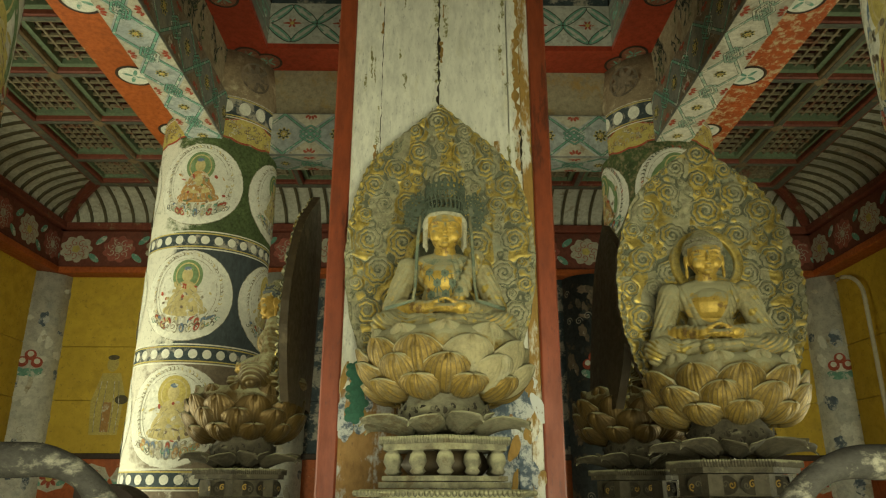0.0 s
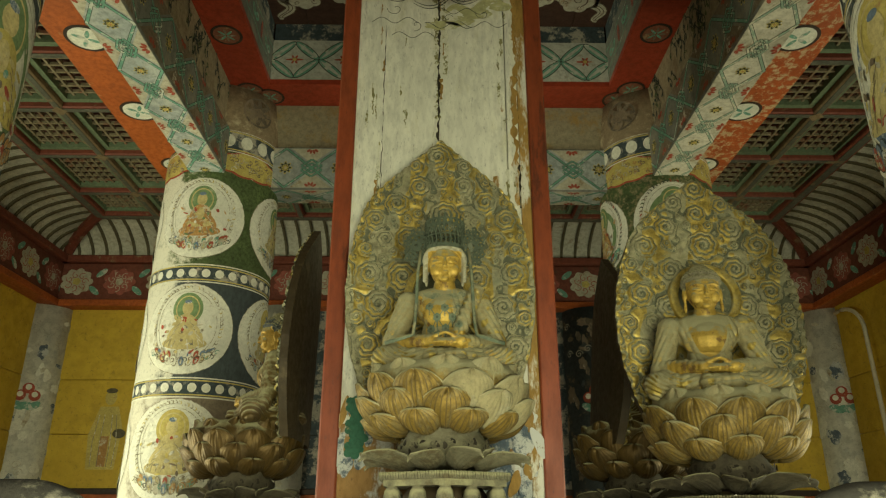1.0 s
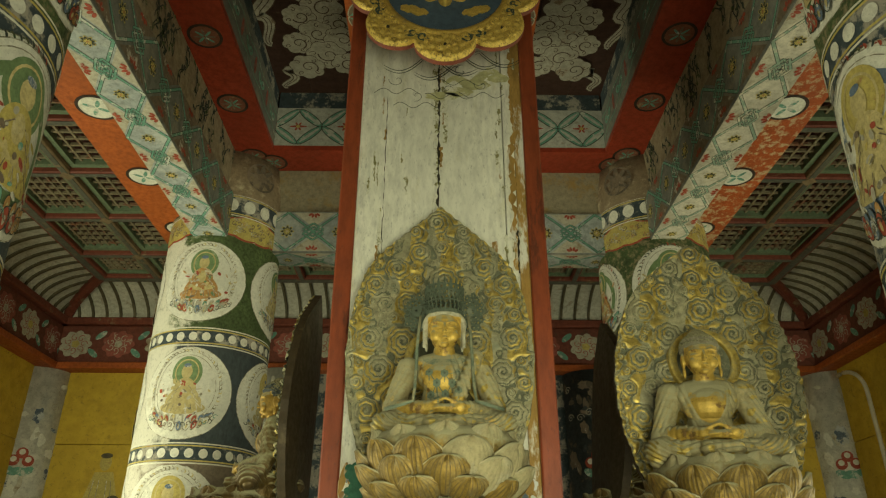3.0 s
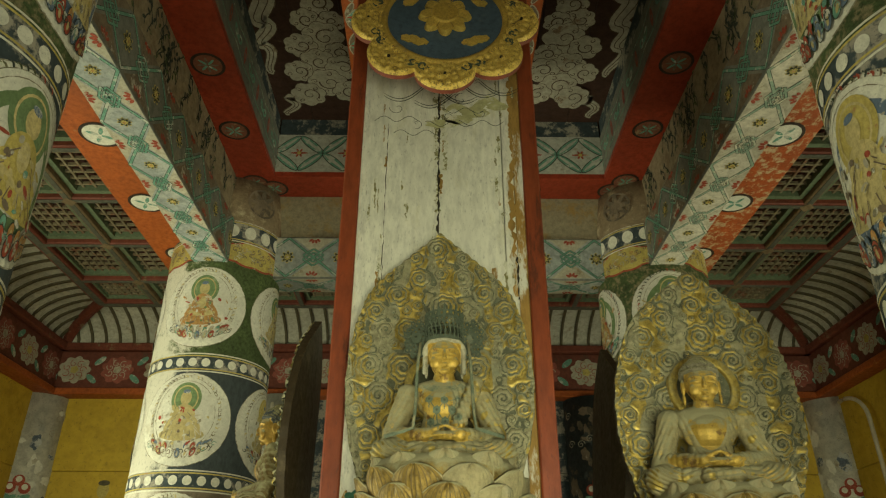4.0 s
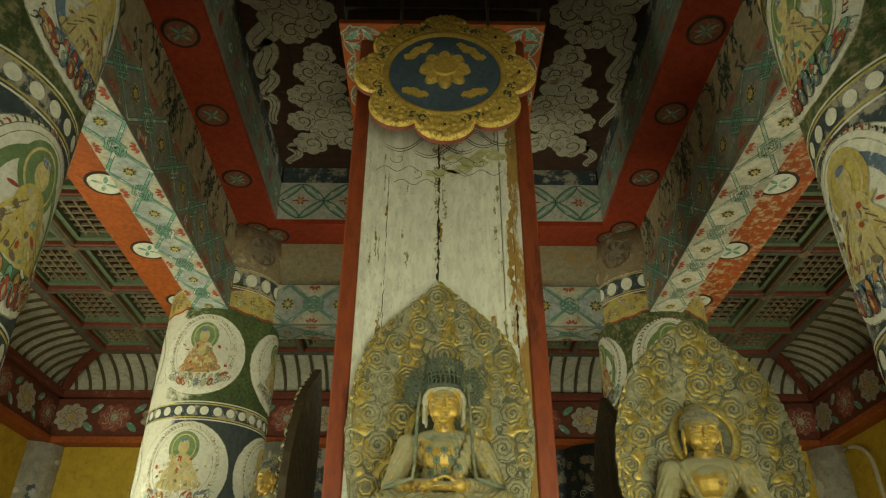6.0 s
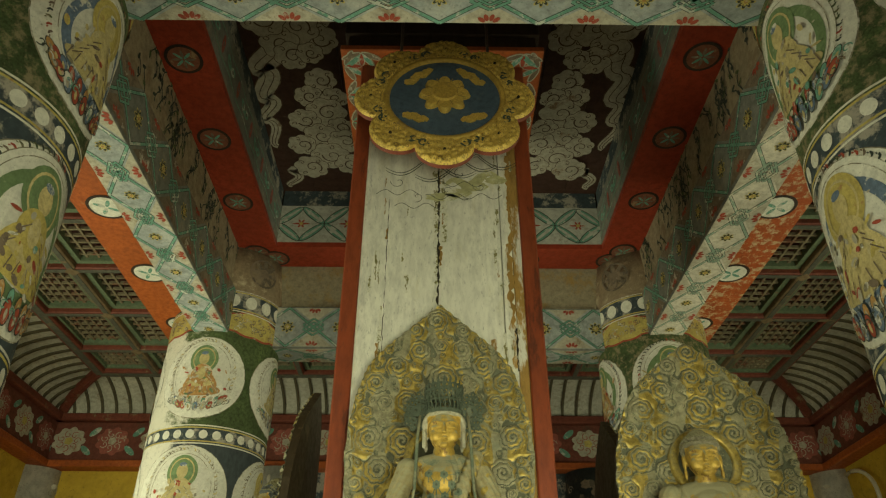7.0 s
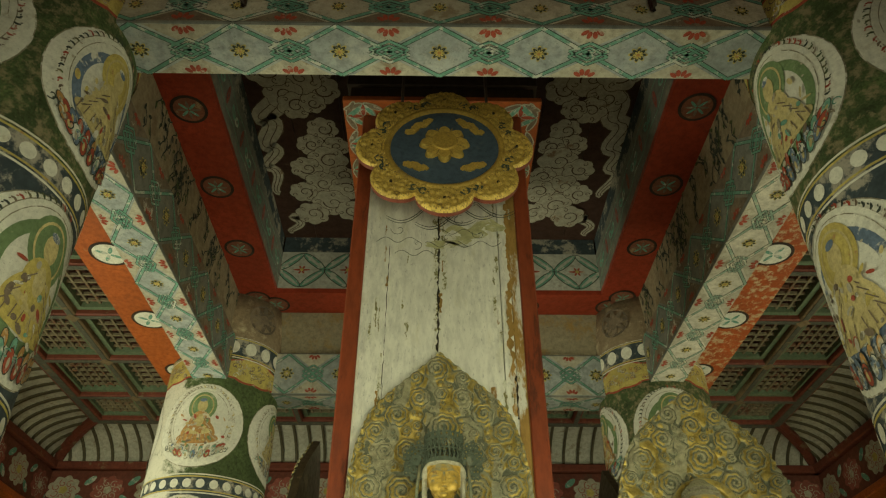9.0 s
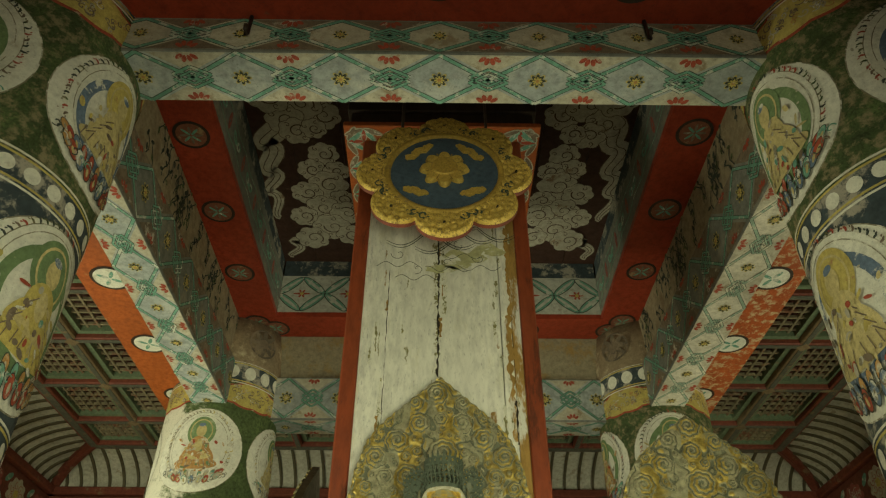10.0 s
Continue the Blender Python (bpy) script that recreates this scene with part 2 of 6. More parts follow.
class Geo:
    """Collects faces with a material key each; place maps (u, v, h) to the world of the object."""

    def __init__(self, place=None):
        self.v, self.f, self.k, self.place, self.lift = [], [], [], place, 0.0

    def put(self, pts, faces, key):
        o = len(self.v)
        self.v += [tuple(self.place(*p)) if self.place else tuple(p) for p in pts]
        self.f += [tuple(o + i for i in f) for f in faces]
        self.k += [key] * len(faces)

    def box(self, x0, x1, y0, y1, z0, z1, key, c=0.0):
        if c <= 0:
            p = [(x, y, z) for z in (z0, z1) for x, y in ((x0, y0), (x1, y0), (x1, y1), (x0, y1))]
            self.put(p, [(3, 2, 1, 0), (4, 5, 6, 7), (0, 1, 5, 4), (1, 2, 6, 5), (2, 3, 7, 6), (3, 0, 4, 7)], key)
            return
        ring = lambda d: [(x0 + d + c, y0 + d), (x1 - d - c, y0 + d), (x1 - d, y0 + d + c), (x1 - d, y1 - d - c), (x1 - d - c, y1 - d), (x0 + d + c, y1 - d), (x0 + d, y1 - d - c), (x0 + d, y0 + d + c)]
        p = []
        for z, d in ((z0, c), (z0 + c, 0), (z1 - c, 0), (z1, c)):
            p += [(x, y, z) for x, y in ring(d)]
        f = [tuple(reversed(range(8))), tuple(range(24, 32))]
        for a in range(3):
            f += [(a * 8 + i, a * 8 + (i + 1) % 8, a * 8 + 8 + (i + 1) % 8, a * 8 + 8 + i) for i in range(8)]
        self.put(p, f, key)

    def disc(self, u, v, ru, rv, key, h=0.0, rings=1, seg=28, inner=0.0, turn=0.0, lobes=0, deep=0.0):
        ct, st = math.cos(turn), math.sin(turn)
        pts, faces = [], []
        for j in range(rings + 1):
            q = inner + (1 - inner) * j / rings
            for i in range(seg):
                a = 2 * math.pi * i / seg
                w = q * (1 + deep * (abs(math.cos(lobes * a / 2)) - 0.6) if lobes else 1)
                x, y = ru * w * math.cos(a), rv * w * math.sin(a)
                pts.append((u + x * ct - y * st, v + x * st + y * ct, h))
        for j in range(rings):
            if j == 0 and inner == 0:
                faces += [(i, seg + i, seg + (i + 1) % seg) for i in range(seg)]
            else:
                faces += [(j * seg + i, (j + 1) * seg + i, (j + 1) * seg + (i + 1) % seg, j * seg + (i + 1) % seg) for i in range(seg)]
        self.put(pts, faces, key)

    def poly(self, pts, key, h=0.0):
        self.put([(a, b, h) for a, b in pts], [tuple(range(len(pts)))], key)

    def ribbon(self, pts, wide, key, h=0.0):
        n, out = len(pts), []
        for i, (a, b) in enumerate(pts):
            p, q = pts[max(0, i - 1)], pts[min(n - 1, i + 1)]
            dx, dy = q[0] - p[0], q[1] - p[1]
            d = math.hypot(dx, dy) or 1
            w = wide(i / (n - 1)) / 2 if callable(wide) else wide / 2
            out += [(a - dy / d * w, b + dx / d * w, h), (a + dy / d * w, b - dx / d * w, h)]
        self.put(out, [(2 * i, 2 * i + 1, 2 * i + 3, 2 * i + 2) for i in range(n - 1)], key)

    def spiral(self, u, v, r, key, h, wide=0.004, turns=1.5, start=0.0, hand=1, n=26):
        self.ribbon([(u + r * (1 - i / n * 0.9) * math.cos(start + hand * i / n * turns * 6.283), v + r * (1 - i / n * 0.9) * math.sin(start + hand * i / n * turns * 6.283)) for i in range(n + 1)], wide, key, h)

    def flower(self, u, v, r, a, b, h=0.0, n=8):
        for i in range(n):
            t = 6.283 * i / n
            self.disc(u + 0.6 * r * math.cos(t), v + 0.6 * r * math.sin(t), 0.42 * r, 0.2 * r, a, h, seg=8, turn=t)
        self.disc(u, v, 0.36 * r, 0.36 * r, b, h + 0.0005, seg=10)

    def prism(self, outline, z0, z1, key, side=None, inset=0.0):
        n = len(outline)
        cx, cy = sum(p[0] for p in outline) / n, sum(p[1] for p in outline) / n
        top = [(cx + (x - cx) * (1 - inset), cy + (y - cy) * (1 - inset)) for x, y in outline]
        self.put([(x, y, z0) for x, y in outline] + [(x, y, z1) for x, y in top], [tuple(reversed(range(n))), tuple(range(n, 2 * n))], key)
        self.put([(x, y, z0) for x, y in outline] + [(x, y, z1) for x, y in top], [(i, (i + 1) % n, n + (i + 1) % n, n + i) for i in range(n)], side or key)

    def lathe(self, prof, key, seg=32, cx=0.0, cy=0.0, lobes=0, deep=0.0, caps=True):
        pts, faces = [], []
        for r, z in prof:
            for i in range(seg):
                a = 2 * math.pi * i / seg
                q = r * (1 + deep * abs(math.cos(lobes * a / 2)) if lobes else 1)
                pts.append((cx + q * math.cos(a), cy + q * math.sin(a), z))
        for j in range(len(prof) - 1):
            faces += [(j * seg + i, j * seg + (i + 1) % seg, (j + 1) * seg + (i + 1) % seg, (j + 1) * seg + i) for i in range(seg)]
        if caps:
            faces += [tuple(reversed(range(seg))), tuple(range((len(prof) - 1) * seg, len(prof) * seg))]
        self.put(pts, faces, key)

    def tube(self, path, r, key, seg=10, squash=1.0):
        path = [Vector(p) for p in path]
        n, pts = len(path), []
        for i, p in enumerate(path):
            t = (path[min(n - 1, i + 1)] - path[max(0, i - 1)]).normalized()
            s = t.cross(Vector((0, 1, 0.01))).normalized()
            u = s.cross(t)
            w = r(i / (n - 1)) if callable(r) else r
            pts += [tuple(p + s * w * math.cos(6.283 * k / seg) + u * w * squash * math.sin(6.283 * k / seg)) for k in range(seg)]
        f = [(i * seg + k, i * seg + (k + 1) % seg, (i + 1) * seg + (k + 1) % seg, (i + 1) * seg + k) for i in range(n - 1) for k in range(seg)]
        self.put(pts, f + [tuple(reversed(range(seg))), tuple(range((n - 1) * seg, n * seg))], key)

    def mesh(self, name, smooth=False):
        me = bpy.data.meshes.new(name)
        me.from_pydata(self.v, [], self.f)
        keys = list(dict.fromkeys(self.k))
        for k in keys:
            me.materials.append(M[k])
        me.polygons.foreach_set("material_index", [keys.index(k) for k in self.k])
        if smooth:
            me.polygons.foreach_set("use_smooth", [True] * len(self.f))
        me.update()
        return me


def part(name, geo, parent=None, label="", smooth=False, at=None):
    """One mesh object, under a thing or a part when parent is given."""
    ob = new(name, geo.mesh(name, smooth) if isinstance(geo, Geo) else geo)
    if parent:
        ob.parent = parent
    if at is not None:
        ob.matrix_basis = at
    if label:
        tagged(ob, label)
    return ob


def thing(name, at, label, category, group="", kind=""):
    ob = new(name)
    ob.empty_display_size = 0.1
    ob.matrix_basis = at
    return tagged(ob, label, category, group, kind)


def structure(name, geo, label, category, smooth=False):
    return tagged(new(name, geo.mesh(name, smooth)), label, category, "", "structure")


rnd = random.Random(7)

# ---- the shell ----
fl = Geo()
for i in range(20):
    fl.box(-WX - 0.1 + i * 0.313, -WX - 0.1 + (i + 1) * 0.313 - 0.004, CY - WX - 0.15, CY + WX + 0.15, -0.04, 0, "floor")
structure("floor", fl, "brown boarded floor of the hall", "floor")
gr = Geo()
gr.box(-400, 400, -400, 400, -0.9, -0.5, "gravel")
structure("ground", gr, "pale gravel court outside the doors", "ground")
rf = Geo()
rf.box(-WX - 1.5, WX + 1.5, CY - WX - 1.5, CY + WX + 1.5, E + CZ + 0.12, E + CZ + 0.3, "dark")
structure("ceiling_deck", rf, "dark boards closing the hall above", "ceiling")

TH = 0.06
WT = 1.88            # top of the boarded walls
for nm, turn, door in (("wall_north", 0, False), ("wall_west", 90, True), ("wall_south", 180, True), ("wall_east", 270, True)):
    g = Geo()
    # seen from inside: u runs to the right, the face looks in
    spans = [(-WX, -S / 2), (S / 2, WX)] + ([] if door else [(-S / 2, S / 2)])
    for u0, u1 in spans:
        edges = [0.0, E + 0.58, E + 0.95, E + 1.34, E + WT + 0.5]
        if nm == "wall_south":
            # unseen, added lattice window: frame and upright bars between sill and head
            g.box(u0, u1, -TH / 2, TH / 2, 0.0, E - 0.08, "orange", 0.004)
            g.box(u0, u1, -TH / 2, TH / 2, E + 0.8, E + WT + 0.5, "yellow", 0.004)
            for k in range(15):
                c = u0 + 0.2 + (u1 - u0 - 0.4) * k / 14
                g.box(c - 0.012, c + 0.012, -0.05, -0.02, E - 0.08, E + 0.8, "liner")
            continue
        for z0, z1 in zip(edges, edges[1:]):
            # north wall's middle bay is coloured dark for the shade behind the casing
            g.box(u0, u1, -TH / 2, TH / 2, z0 + (0.003 if z0 else 0), z1, ("navy" if abs(u0 + u1) < 0.01 else "yellow") if z0 > 1 else "orange", 0.004)
        g.box(u0, u1, -TH / 2 - 0.025, -TH / 2 + 0.001, E + 0.545, E + 0.585, "dark", 0.005)
    if door:
        g.box(-S / 2, S / 2, -TH / 2, TH / 2, E + 1.2, E + WT + 0.5, "dark", 0.004)
    g.box(-WX, WX, -TH / 2, TH / 2, E + WT + 0.503, E + CZ + 0.12, "dark")
    ob = structure(nm, g, "yellow ochre boarded wall over a red dado" + (" with an open doorway" if door else ""), "wall")
    ob.matrix_basis = pose(0, CY, 0, 0, 0, turn) @ pose(0, WX, 0)

# dado flowers on the far wall
for u in (-2.7, -2.42, -2.14, -1.86, -1.58, 1.58, 1.86, 2.14, 2.42, 2.7):
    g = Geo(lambda a, b, h, u=u: (u + a, CY + WX - TH / 2 - 0.003 - h, E + 0.42 + b))
    g.disc(0, 0, 0.13, 0.09, "cream", 0, seg=24, lobes=8, deep=0.2)
    g.flower(0, 0, 0.07, "flame", "straw", 0.001)
    for s in (-1, 1):
        g.disc(s * 0.09, -0.03, 0.04, 0.02, "teal", 0.001, seg=10, turn=s * 0.5)
    tagged(part("dado_flower", g), "painted flower panel on the red dado", "painting", "dado flowers")


def wall_pillar(x, y, turn, ground="bluepeel2", marks=("white", "white", "cream", "bluepeel"), label="faded white and blue painted outer pillar with a jewel motif"):
    """A round outer pillar painted with clouds and a red and green jewel."""
    t = thing("wall_pillar", pose(x, y, 0, 0, 0, turn), label, "pillar", "outer pillars", "structure")
    r = 0.215
    g = Geo()
    g.lathe([(r, 0), (r, E + WT - 0.012)], ground, 40)
    part("shaft", g, t, smooth=True)
    c = Geo(lambda u, v, h: ((r + h) * math.sin(u / r), -(r + h) * math.cos(u / r), E + v))
    rr = random.Random(int(x * 10) + 40)
    for i in range(70):
        c.disc(rr.uniform(-0.26, 0.26), rr.uniform(0.0, 1.78), rr.uniform(0.012, 0.045), rr.uniform(0.012, 0.07), rr.choice(marks), 0.0012 + i * 0.00004, rings=2, seg=18, lobes=rr.choice((5, 7, 3)), deep=0.4, turn=rr.uniform(-0.5, 0.5))
    for i in range(10):
        c.spiral(rr.uniform(-0.2, 0.2), rr.uniform(0.1, 1.8), 0.03, "cream", 0.005, 0.004)
    part("cloud_painting", c, t)
    j = Geo(lambda u, v, h: ((r + h) * math.sin(u / r), -(r + h) * math.cos(u / r), E + 1.2 + v))
    for du, dv in ((-0.045, 0), (0.045, 0), (0, 0.05)):
        j.disc(du, dv, 0.038, 0.038, "flame", 0.006, rings=2, seg=16)
        j.disc(du, dv + 0.008, 0.02, 0.02, "white", 0.007, seg=12)
    for s in (-1, 0, 1):
        j.disc(s * 0.05, -0.07, 0.05, 0.026, "teal", 0.006, rings=2, seg=14, turn=s * 0.5)
    part("jewel_painting", j, t)
    return t


M["navydeep"] = material("deep_blue_ground", (0.05, 0.058, 0.058), (0.14, 0.11, 0.07), 0.3, 0.8, scale=7)
M["bluepeel2"] = material("faded_blue_white_pillar", (0.6, 0.585, 0.49), (0.32, 0.34, 0.33), 0.34, 0.85, scale=4, spread=0.2)
wall_pillar(-WX, CY + WX, 25)
wall_pillar(WX, CY + WX, -25)
wall_pillar(-S / 2, CY + WX, 12)
# much darker ground and marks than its mirror pillar
wall_pillar(S / 2, CY + WX, -12, "navydeep", ("navydeep", "umber", "umber2"), "outer pillar coloured dark blue with faded tan clouds")
for s in (-1, 1):
    wall_pillar(s * WX, CY + S / 2, 90 * -s)
    wall_pillar(s * WX, CY - S / 2, 90 * -s)
    wall_pillar(s * WX, CY - WX, 180)
    wall_pillar(s * S / 2, CY - WX, 180)

# painted monk-like figures on the far wall become plain shapes
def wall_figure(u, z, k, flip=1):
    g = Geo(lambda a, b, h: (u + flip * a * k, CY + WX - TH / 2 - 0.003 - h, E + z + b * k))
    g.poly([(-0.11, 0), (0.1, 0), (0.12, 0.3), (0.07, 0.46), (-0.07, 0.46), (-0.13, 0.25)], "straw", 0)
    g.poly([(-0.03, 0.02), (0.03, 0.02), (0.03, 0.24), (-0.03, 0.24)], "ochre", 0.001)
    g.disc(0, 0.53, 0.045, 0.06, "straw", 0.001, seg=18)
    g.disc(0.0, 0.58, 0.045, 0.02, "rib", 0.002, seg=16)
    g.disc(0.1, 0.26, 0.05, 0.035, "rib", 0.002, seg=14)
    for a in (-0.08, -0.03, 0.04, 0.08):
        g.ribbon([(a, 0.02), (a * 1.1, 0.2), (a * 0.8, 0.4)], 0.005, "faint", 0.003)
    tagged(part("wall_painting", g), "faded standing figure shape painted on the yellow wall", "painting", "wall paintings")


wall_figure(-2.37, 0.71, 0.95)
wall_figure(-2.05, 0.62, 1.05, -1)
wall_figure(2.25, 0.68, 1.0, -1)

# frieze beam under the cove, on four sides
for nm, turn in (("frieze_north", 0), ("frieze_west", 90), ("frieze_south", 180), ("frieze_east", 270)):
    g = Geo()
    n = 14
    d = WX - 0.09
    g.box(-d, d, -0.13, 0.0, E + WT - 0.01, E + WT + 0.04, "orange", 0.006)
    g.box(-d, d, -0.1, 0.0, E + WT + 0.043, E + WT + 0.33, "brownred", 0.004)
    g.box(-d, d, -0.14, 0.0, E + WT + 0.333, E + WT + 0.39, "coffer", 0.008)
    f = Geo(lambda u, v, h: (u, -0.1 - 0.002 - h, E + WT + 0.185 + v))
    step = 2 * d / 18
    for i in range(18):
        u = -d + (i + 0.5) * step
        a, b = (("cream", "straw"), ("flame2", "cream"))[i % 2]
        f.disc(u, 0, 0.115, 0.1, a, 0, seg=40, lobes=9, deep=0.22)
        for k in range(7):
            t = k * 0.9
            f.spiral(u + 0.06 * math.cos(t), 0.05 * math.sin(t), 0.03, "flame" if i % 2 == 0 else "cream", 0.001, 0.005, 1.0, t)
        f.disc(u, 0, 0.03, 0.028, b, 0.002, seg=14, lobes=5, deep=0.3)
        for s in (-1, 1):
            f.disc(u + step / 2 + s * 0.02, 0.07 * s, 0.05, 0.022, "teal", 0.0005, seg=12, turn=0.7 * s)
    m = pose(0, CY, 0, 0, 0, turn) @ pose(0, WX - TH / 2, 0)
    M.setdefault("brownred", material("red_brown_frieze", (0.17, 0.05, 0.03), (0.1, 0.05, 0.03), 0.25, 0.7))
    M.setdefault("flame2", material("dull_rose_paint", (0.34, 0.1, 0.07), (0.4, 0.3, 0.22), 0.25, 0.75, scale=14))
    t = thing(nm, m, "red-brown frieze beam painted with peony blossoms", "beam", "", "structure")
    part("beam", g, t)
    part("blossom_painting", f, t, "cream and red painted peony blossoms")

# cove: curved cream boards between dark ribs
CV = 0.43
for nm, turn in (("ceiling_cove_north", 0), ("ceiling_cove_west", 90), ("ceiling_cove_south", 180), ("ceiling_cove_east", 270)):
    g = Geo()
    z0, z1 = WT + 0.39, AZ + 0.06
    prof = []
    for i in range(9):
        a = i / 8 * math.pi / 2
        prof.append((-0.1 - CV * (1 - math.cos(a)) ** 0.9, z0 + (z1 - z0) * math.sin(a)))
    L = WX - TH / 2
    for j in range(8):
        (a, za), (b, zb) = prof[j], prof[j + 1]
        g.put([(-L - a, a, E + za), (L + a, a, E + za), (L + b, b, E + zb), (-L - b, b, E + zb)], [(0, 1, 2, 3)], "cove")
    n = 54
    for i in range(n + 1):
        u = -L + 0.1 + (2 * L - 0.2) * i / n
        for j in range(8):
            (a, za), (b, zb) = prof[j], prof[j + 1]
            if abs(u) > L + b:
                continue
            w = 0.009
            q = [(u - w, a, E + za), (u + w, a, E + za), (u + w, b, E + zb), (u - w, b, E + zb)]
            o = [(x, y - 0.011, z - 0.011) for x, y, z in q]
            g.put(q + o, [(4, 5, 6, 7), (0, 4, 7, 3), (5, 1, 2, 6)], "rib")
    for s in (-1, 1):
        g.tube([(s * (L + a), a - 0.015, E + z - 0.02) for a, z in prof], 0.03, "coffer", 6)
    ob = structure(nm, g, "curved cove of cream boards between dark ribs", "ceiling")
    ob.matrix_basis = pose(0, CY, 0, 0, 0, turn) @ pose(0, WX - TH / 2, 0)

# aisle ceiling: battens, green liners, fine lattice
FX = WX - TH / 2 - 0.1 - CV
lines = [-FX, -2.02, -1.5, -0.98, -0.5, 0, 0.5, 0.98, 1.5, 2.02, FX]
g = Geo()
z = E + AZ
for i, u in enumerate(lines):
    inner = abs(u) < 1.45
    w = 0.045 if abs(u) == FX else 0.027
    for lo, hi in (((-FX, -1.4), (1.4, FX)) if inner else ((-FX, FX),)):
        g.box(u - w, u + w, CY + lo, CY + hi, z, z + 0.07, "coffer2" if i in (1, 9) else "coffer", 0.006)
        g.box(lo, hi, CY + u - w, CY + u + w, z + 0.002, z + 0.068, "coffer", 0.006)
        # worn grey-green strip along the underside
        g.box(u - w * 0.58, u + w * 0.58, CY + lo, CY + hi, z - 0.004, z + 0.001, "strip", 0.002)
        g.box(lo, hi, CY + u - w * 0.58, CY + u + w * 0.58, z - 0.0035, z + 0.0015, "strip", 0.002)
for i, (a, b) in enumerate(zip(lines, lines[1:])):
    for j, (c, d) in enumerate(zip(lines, lines[1:])):
        if max(abs(a), abs(b)) <= 1.5 and max(abs(c), abs(d)) <= 1.5:
            continue
        c, d = c + CY, d + CY
        a1, b1, c1, d1 = a + 0.03, b - 0.03, c + 0.03, d - 0.03
        for q in ((a1, a1 + 0.032, c1, d1), (b1 - 0.032, b1, c1, d1), (a1 + 0.032, b1 - 0.032, c1, c1 + 0.032), (a1 + 0.032, b1 - 0.032, d1 - 0.032, d1)):
            g.box(*q, z + 0.03, z + 0.07, "liner")
        n = 7
        for k in range(1, n):
            x = a1 + (b1 - a1) * k / n
            y = c1 + (d1 - c1) * k / n
            w = 0.0065
            g.box(x - w, x + w, c1 + 0.02, d1 - 0.02, z + 0.05, z + 0.066, "lattice")
            g.box(a1 + 0.02, b1 - 0.02, y - w, y + w, z + 0.051, z + 0.067, "lattice")
for x0, x1, y0, y1 in ((-FX, FX, 1.4, FX), (-FX, FX, -FX, -1.4), (-FX, -1.4, -1.4, 1.4), (1.4, FX, -1.4, 1.4)):
    g.box(x0, x1, CY + y0, CY + y1, z + 0.09, z + 0.12, "backing")
for x in (-2.02, -1.5, 1.5, 2.02):
    for y in lines[1:-1]:
        g.disc(x, y + CY, 0.042, 0.042, "coffer2", z - 0.0055, seg=4)
structure("ceiling_aisle", g, "coffered aisle ceiling of red-brown battens, green liners and fine tan lattice", "ceiling")

# ---- the sanctum frame ----


def beam_pattern(g, u0, u1, wide, step, off, ground, knot="teal", blossom="ochre", edge="flame", h=0.0012):
    """Painted hexagon trellis with blossoms, between u0 and u1, over a strip of that width."""
    k = math.ceil((u0 - off) / step)
    hw = wide / 2

    def seg(p, q, w, key, hh):
        # clip to the strip's length
        a, b = sorted((p, q))
        if b[0] <= u0 or a[0] >= u1 or b[0] == a[0]:
            return
        cut = lambda x: (x, a[1] + (b[1] - a[1]) * (x - a[0]) / (b[0] - a[0]))
        g.ribbon([cut(max(a[0], u0)), cut(min(b[0], u1))], w + 0.004, "line", hh - 0.0004)
        g.ribbon([cut(max(a[0], u0)), cut(min(b[0], u1))], w, key, hh)
    for i in range(k - 1, int((u1 - u0) / step) + k + 3):
        c = off + i * step
        m = c + step / 2
        y = hw * 0.96
        for e in (-1, 1):
            tri = [(max(u0, min(u1, m - step * 0.4)), e * y), (max(u0, min(u1, m + step * 0.4)), e * y), (max(u0, min(u1, m)), e * hw * 0.2)]
            if u0 < m < u1:
                g.poly(tri if e < 0 else tri[::-1], "cream" if ground in ("pale", "bleached") else "umber", h * 0.5)
        for s in (-1, 1):
            seg((c, s * y), (m + step * 0.08, -s * hw * 0.16), 0.0105, knot, h)
            seg((c, s * y), (m - step - step * 0.08, -s * hw * 0.16), 0.0105, knot, h + 0.0003)
            seg((m - step * 0.2, s * hw * 0.1), (m, s * hw * 0.42), 0.008, knot, h + 0.0005)
            seg((m + step * 0.2, s * hw * 0.1), (m, s * hw * 0.42), 0.008, knot, h + 0.0006)
            seg((m - step * 0.2, s * hw * 0.1), (m, -s * hw * 0.25), 0.006, knot, h + 0.0007)
            seg((m + step * 0.2, s * hw * 0.1), (m, -s * hw * 0.25), 0.006, knot, h + 0.0008)
        if u0 + 0.03 < c < u1 - 0.03:
            g.flower(c, 0, hw * 0.32, "straw", "line", h + 0.001)
            g.flower(c, 0, hw * 0.27, "line", "line", h + 0.0016)
            g.flower(c, 0, hw * 0.17, "straw", blossom, h + 0.0024)
        if u0 + 0.03 < m < u1 - 0.03:
            for s in (-1, 1):
                for t in (-0.9, -0.3, 0.3, 0.9):
                    g.disc(m + 0.022 * math.sin(t) * 1.2, s * (hw * 0.97 - 0.022 * math.cos(t)), 0.007, 0.013, edge, h + 0.001, seg=8, turn=s * t)


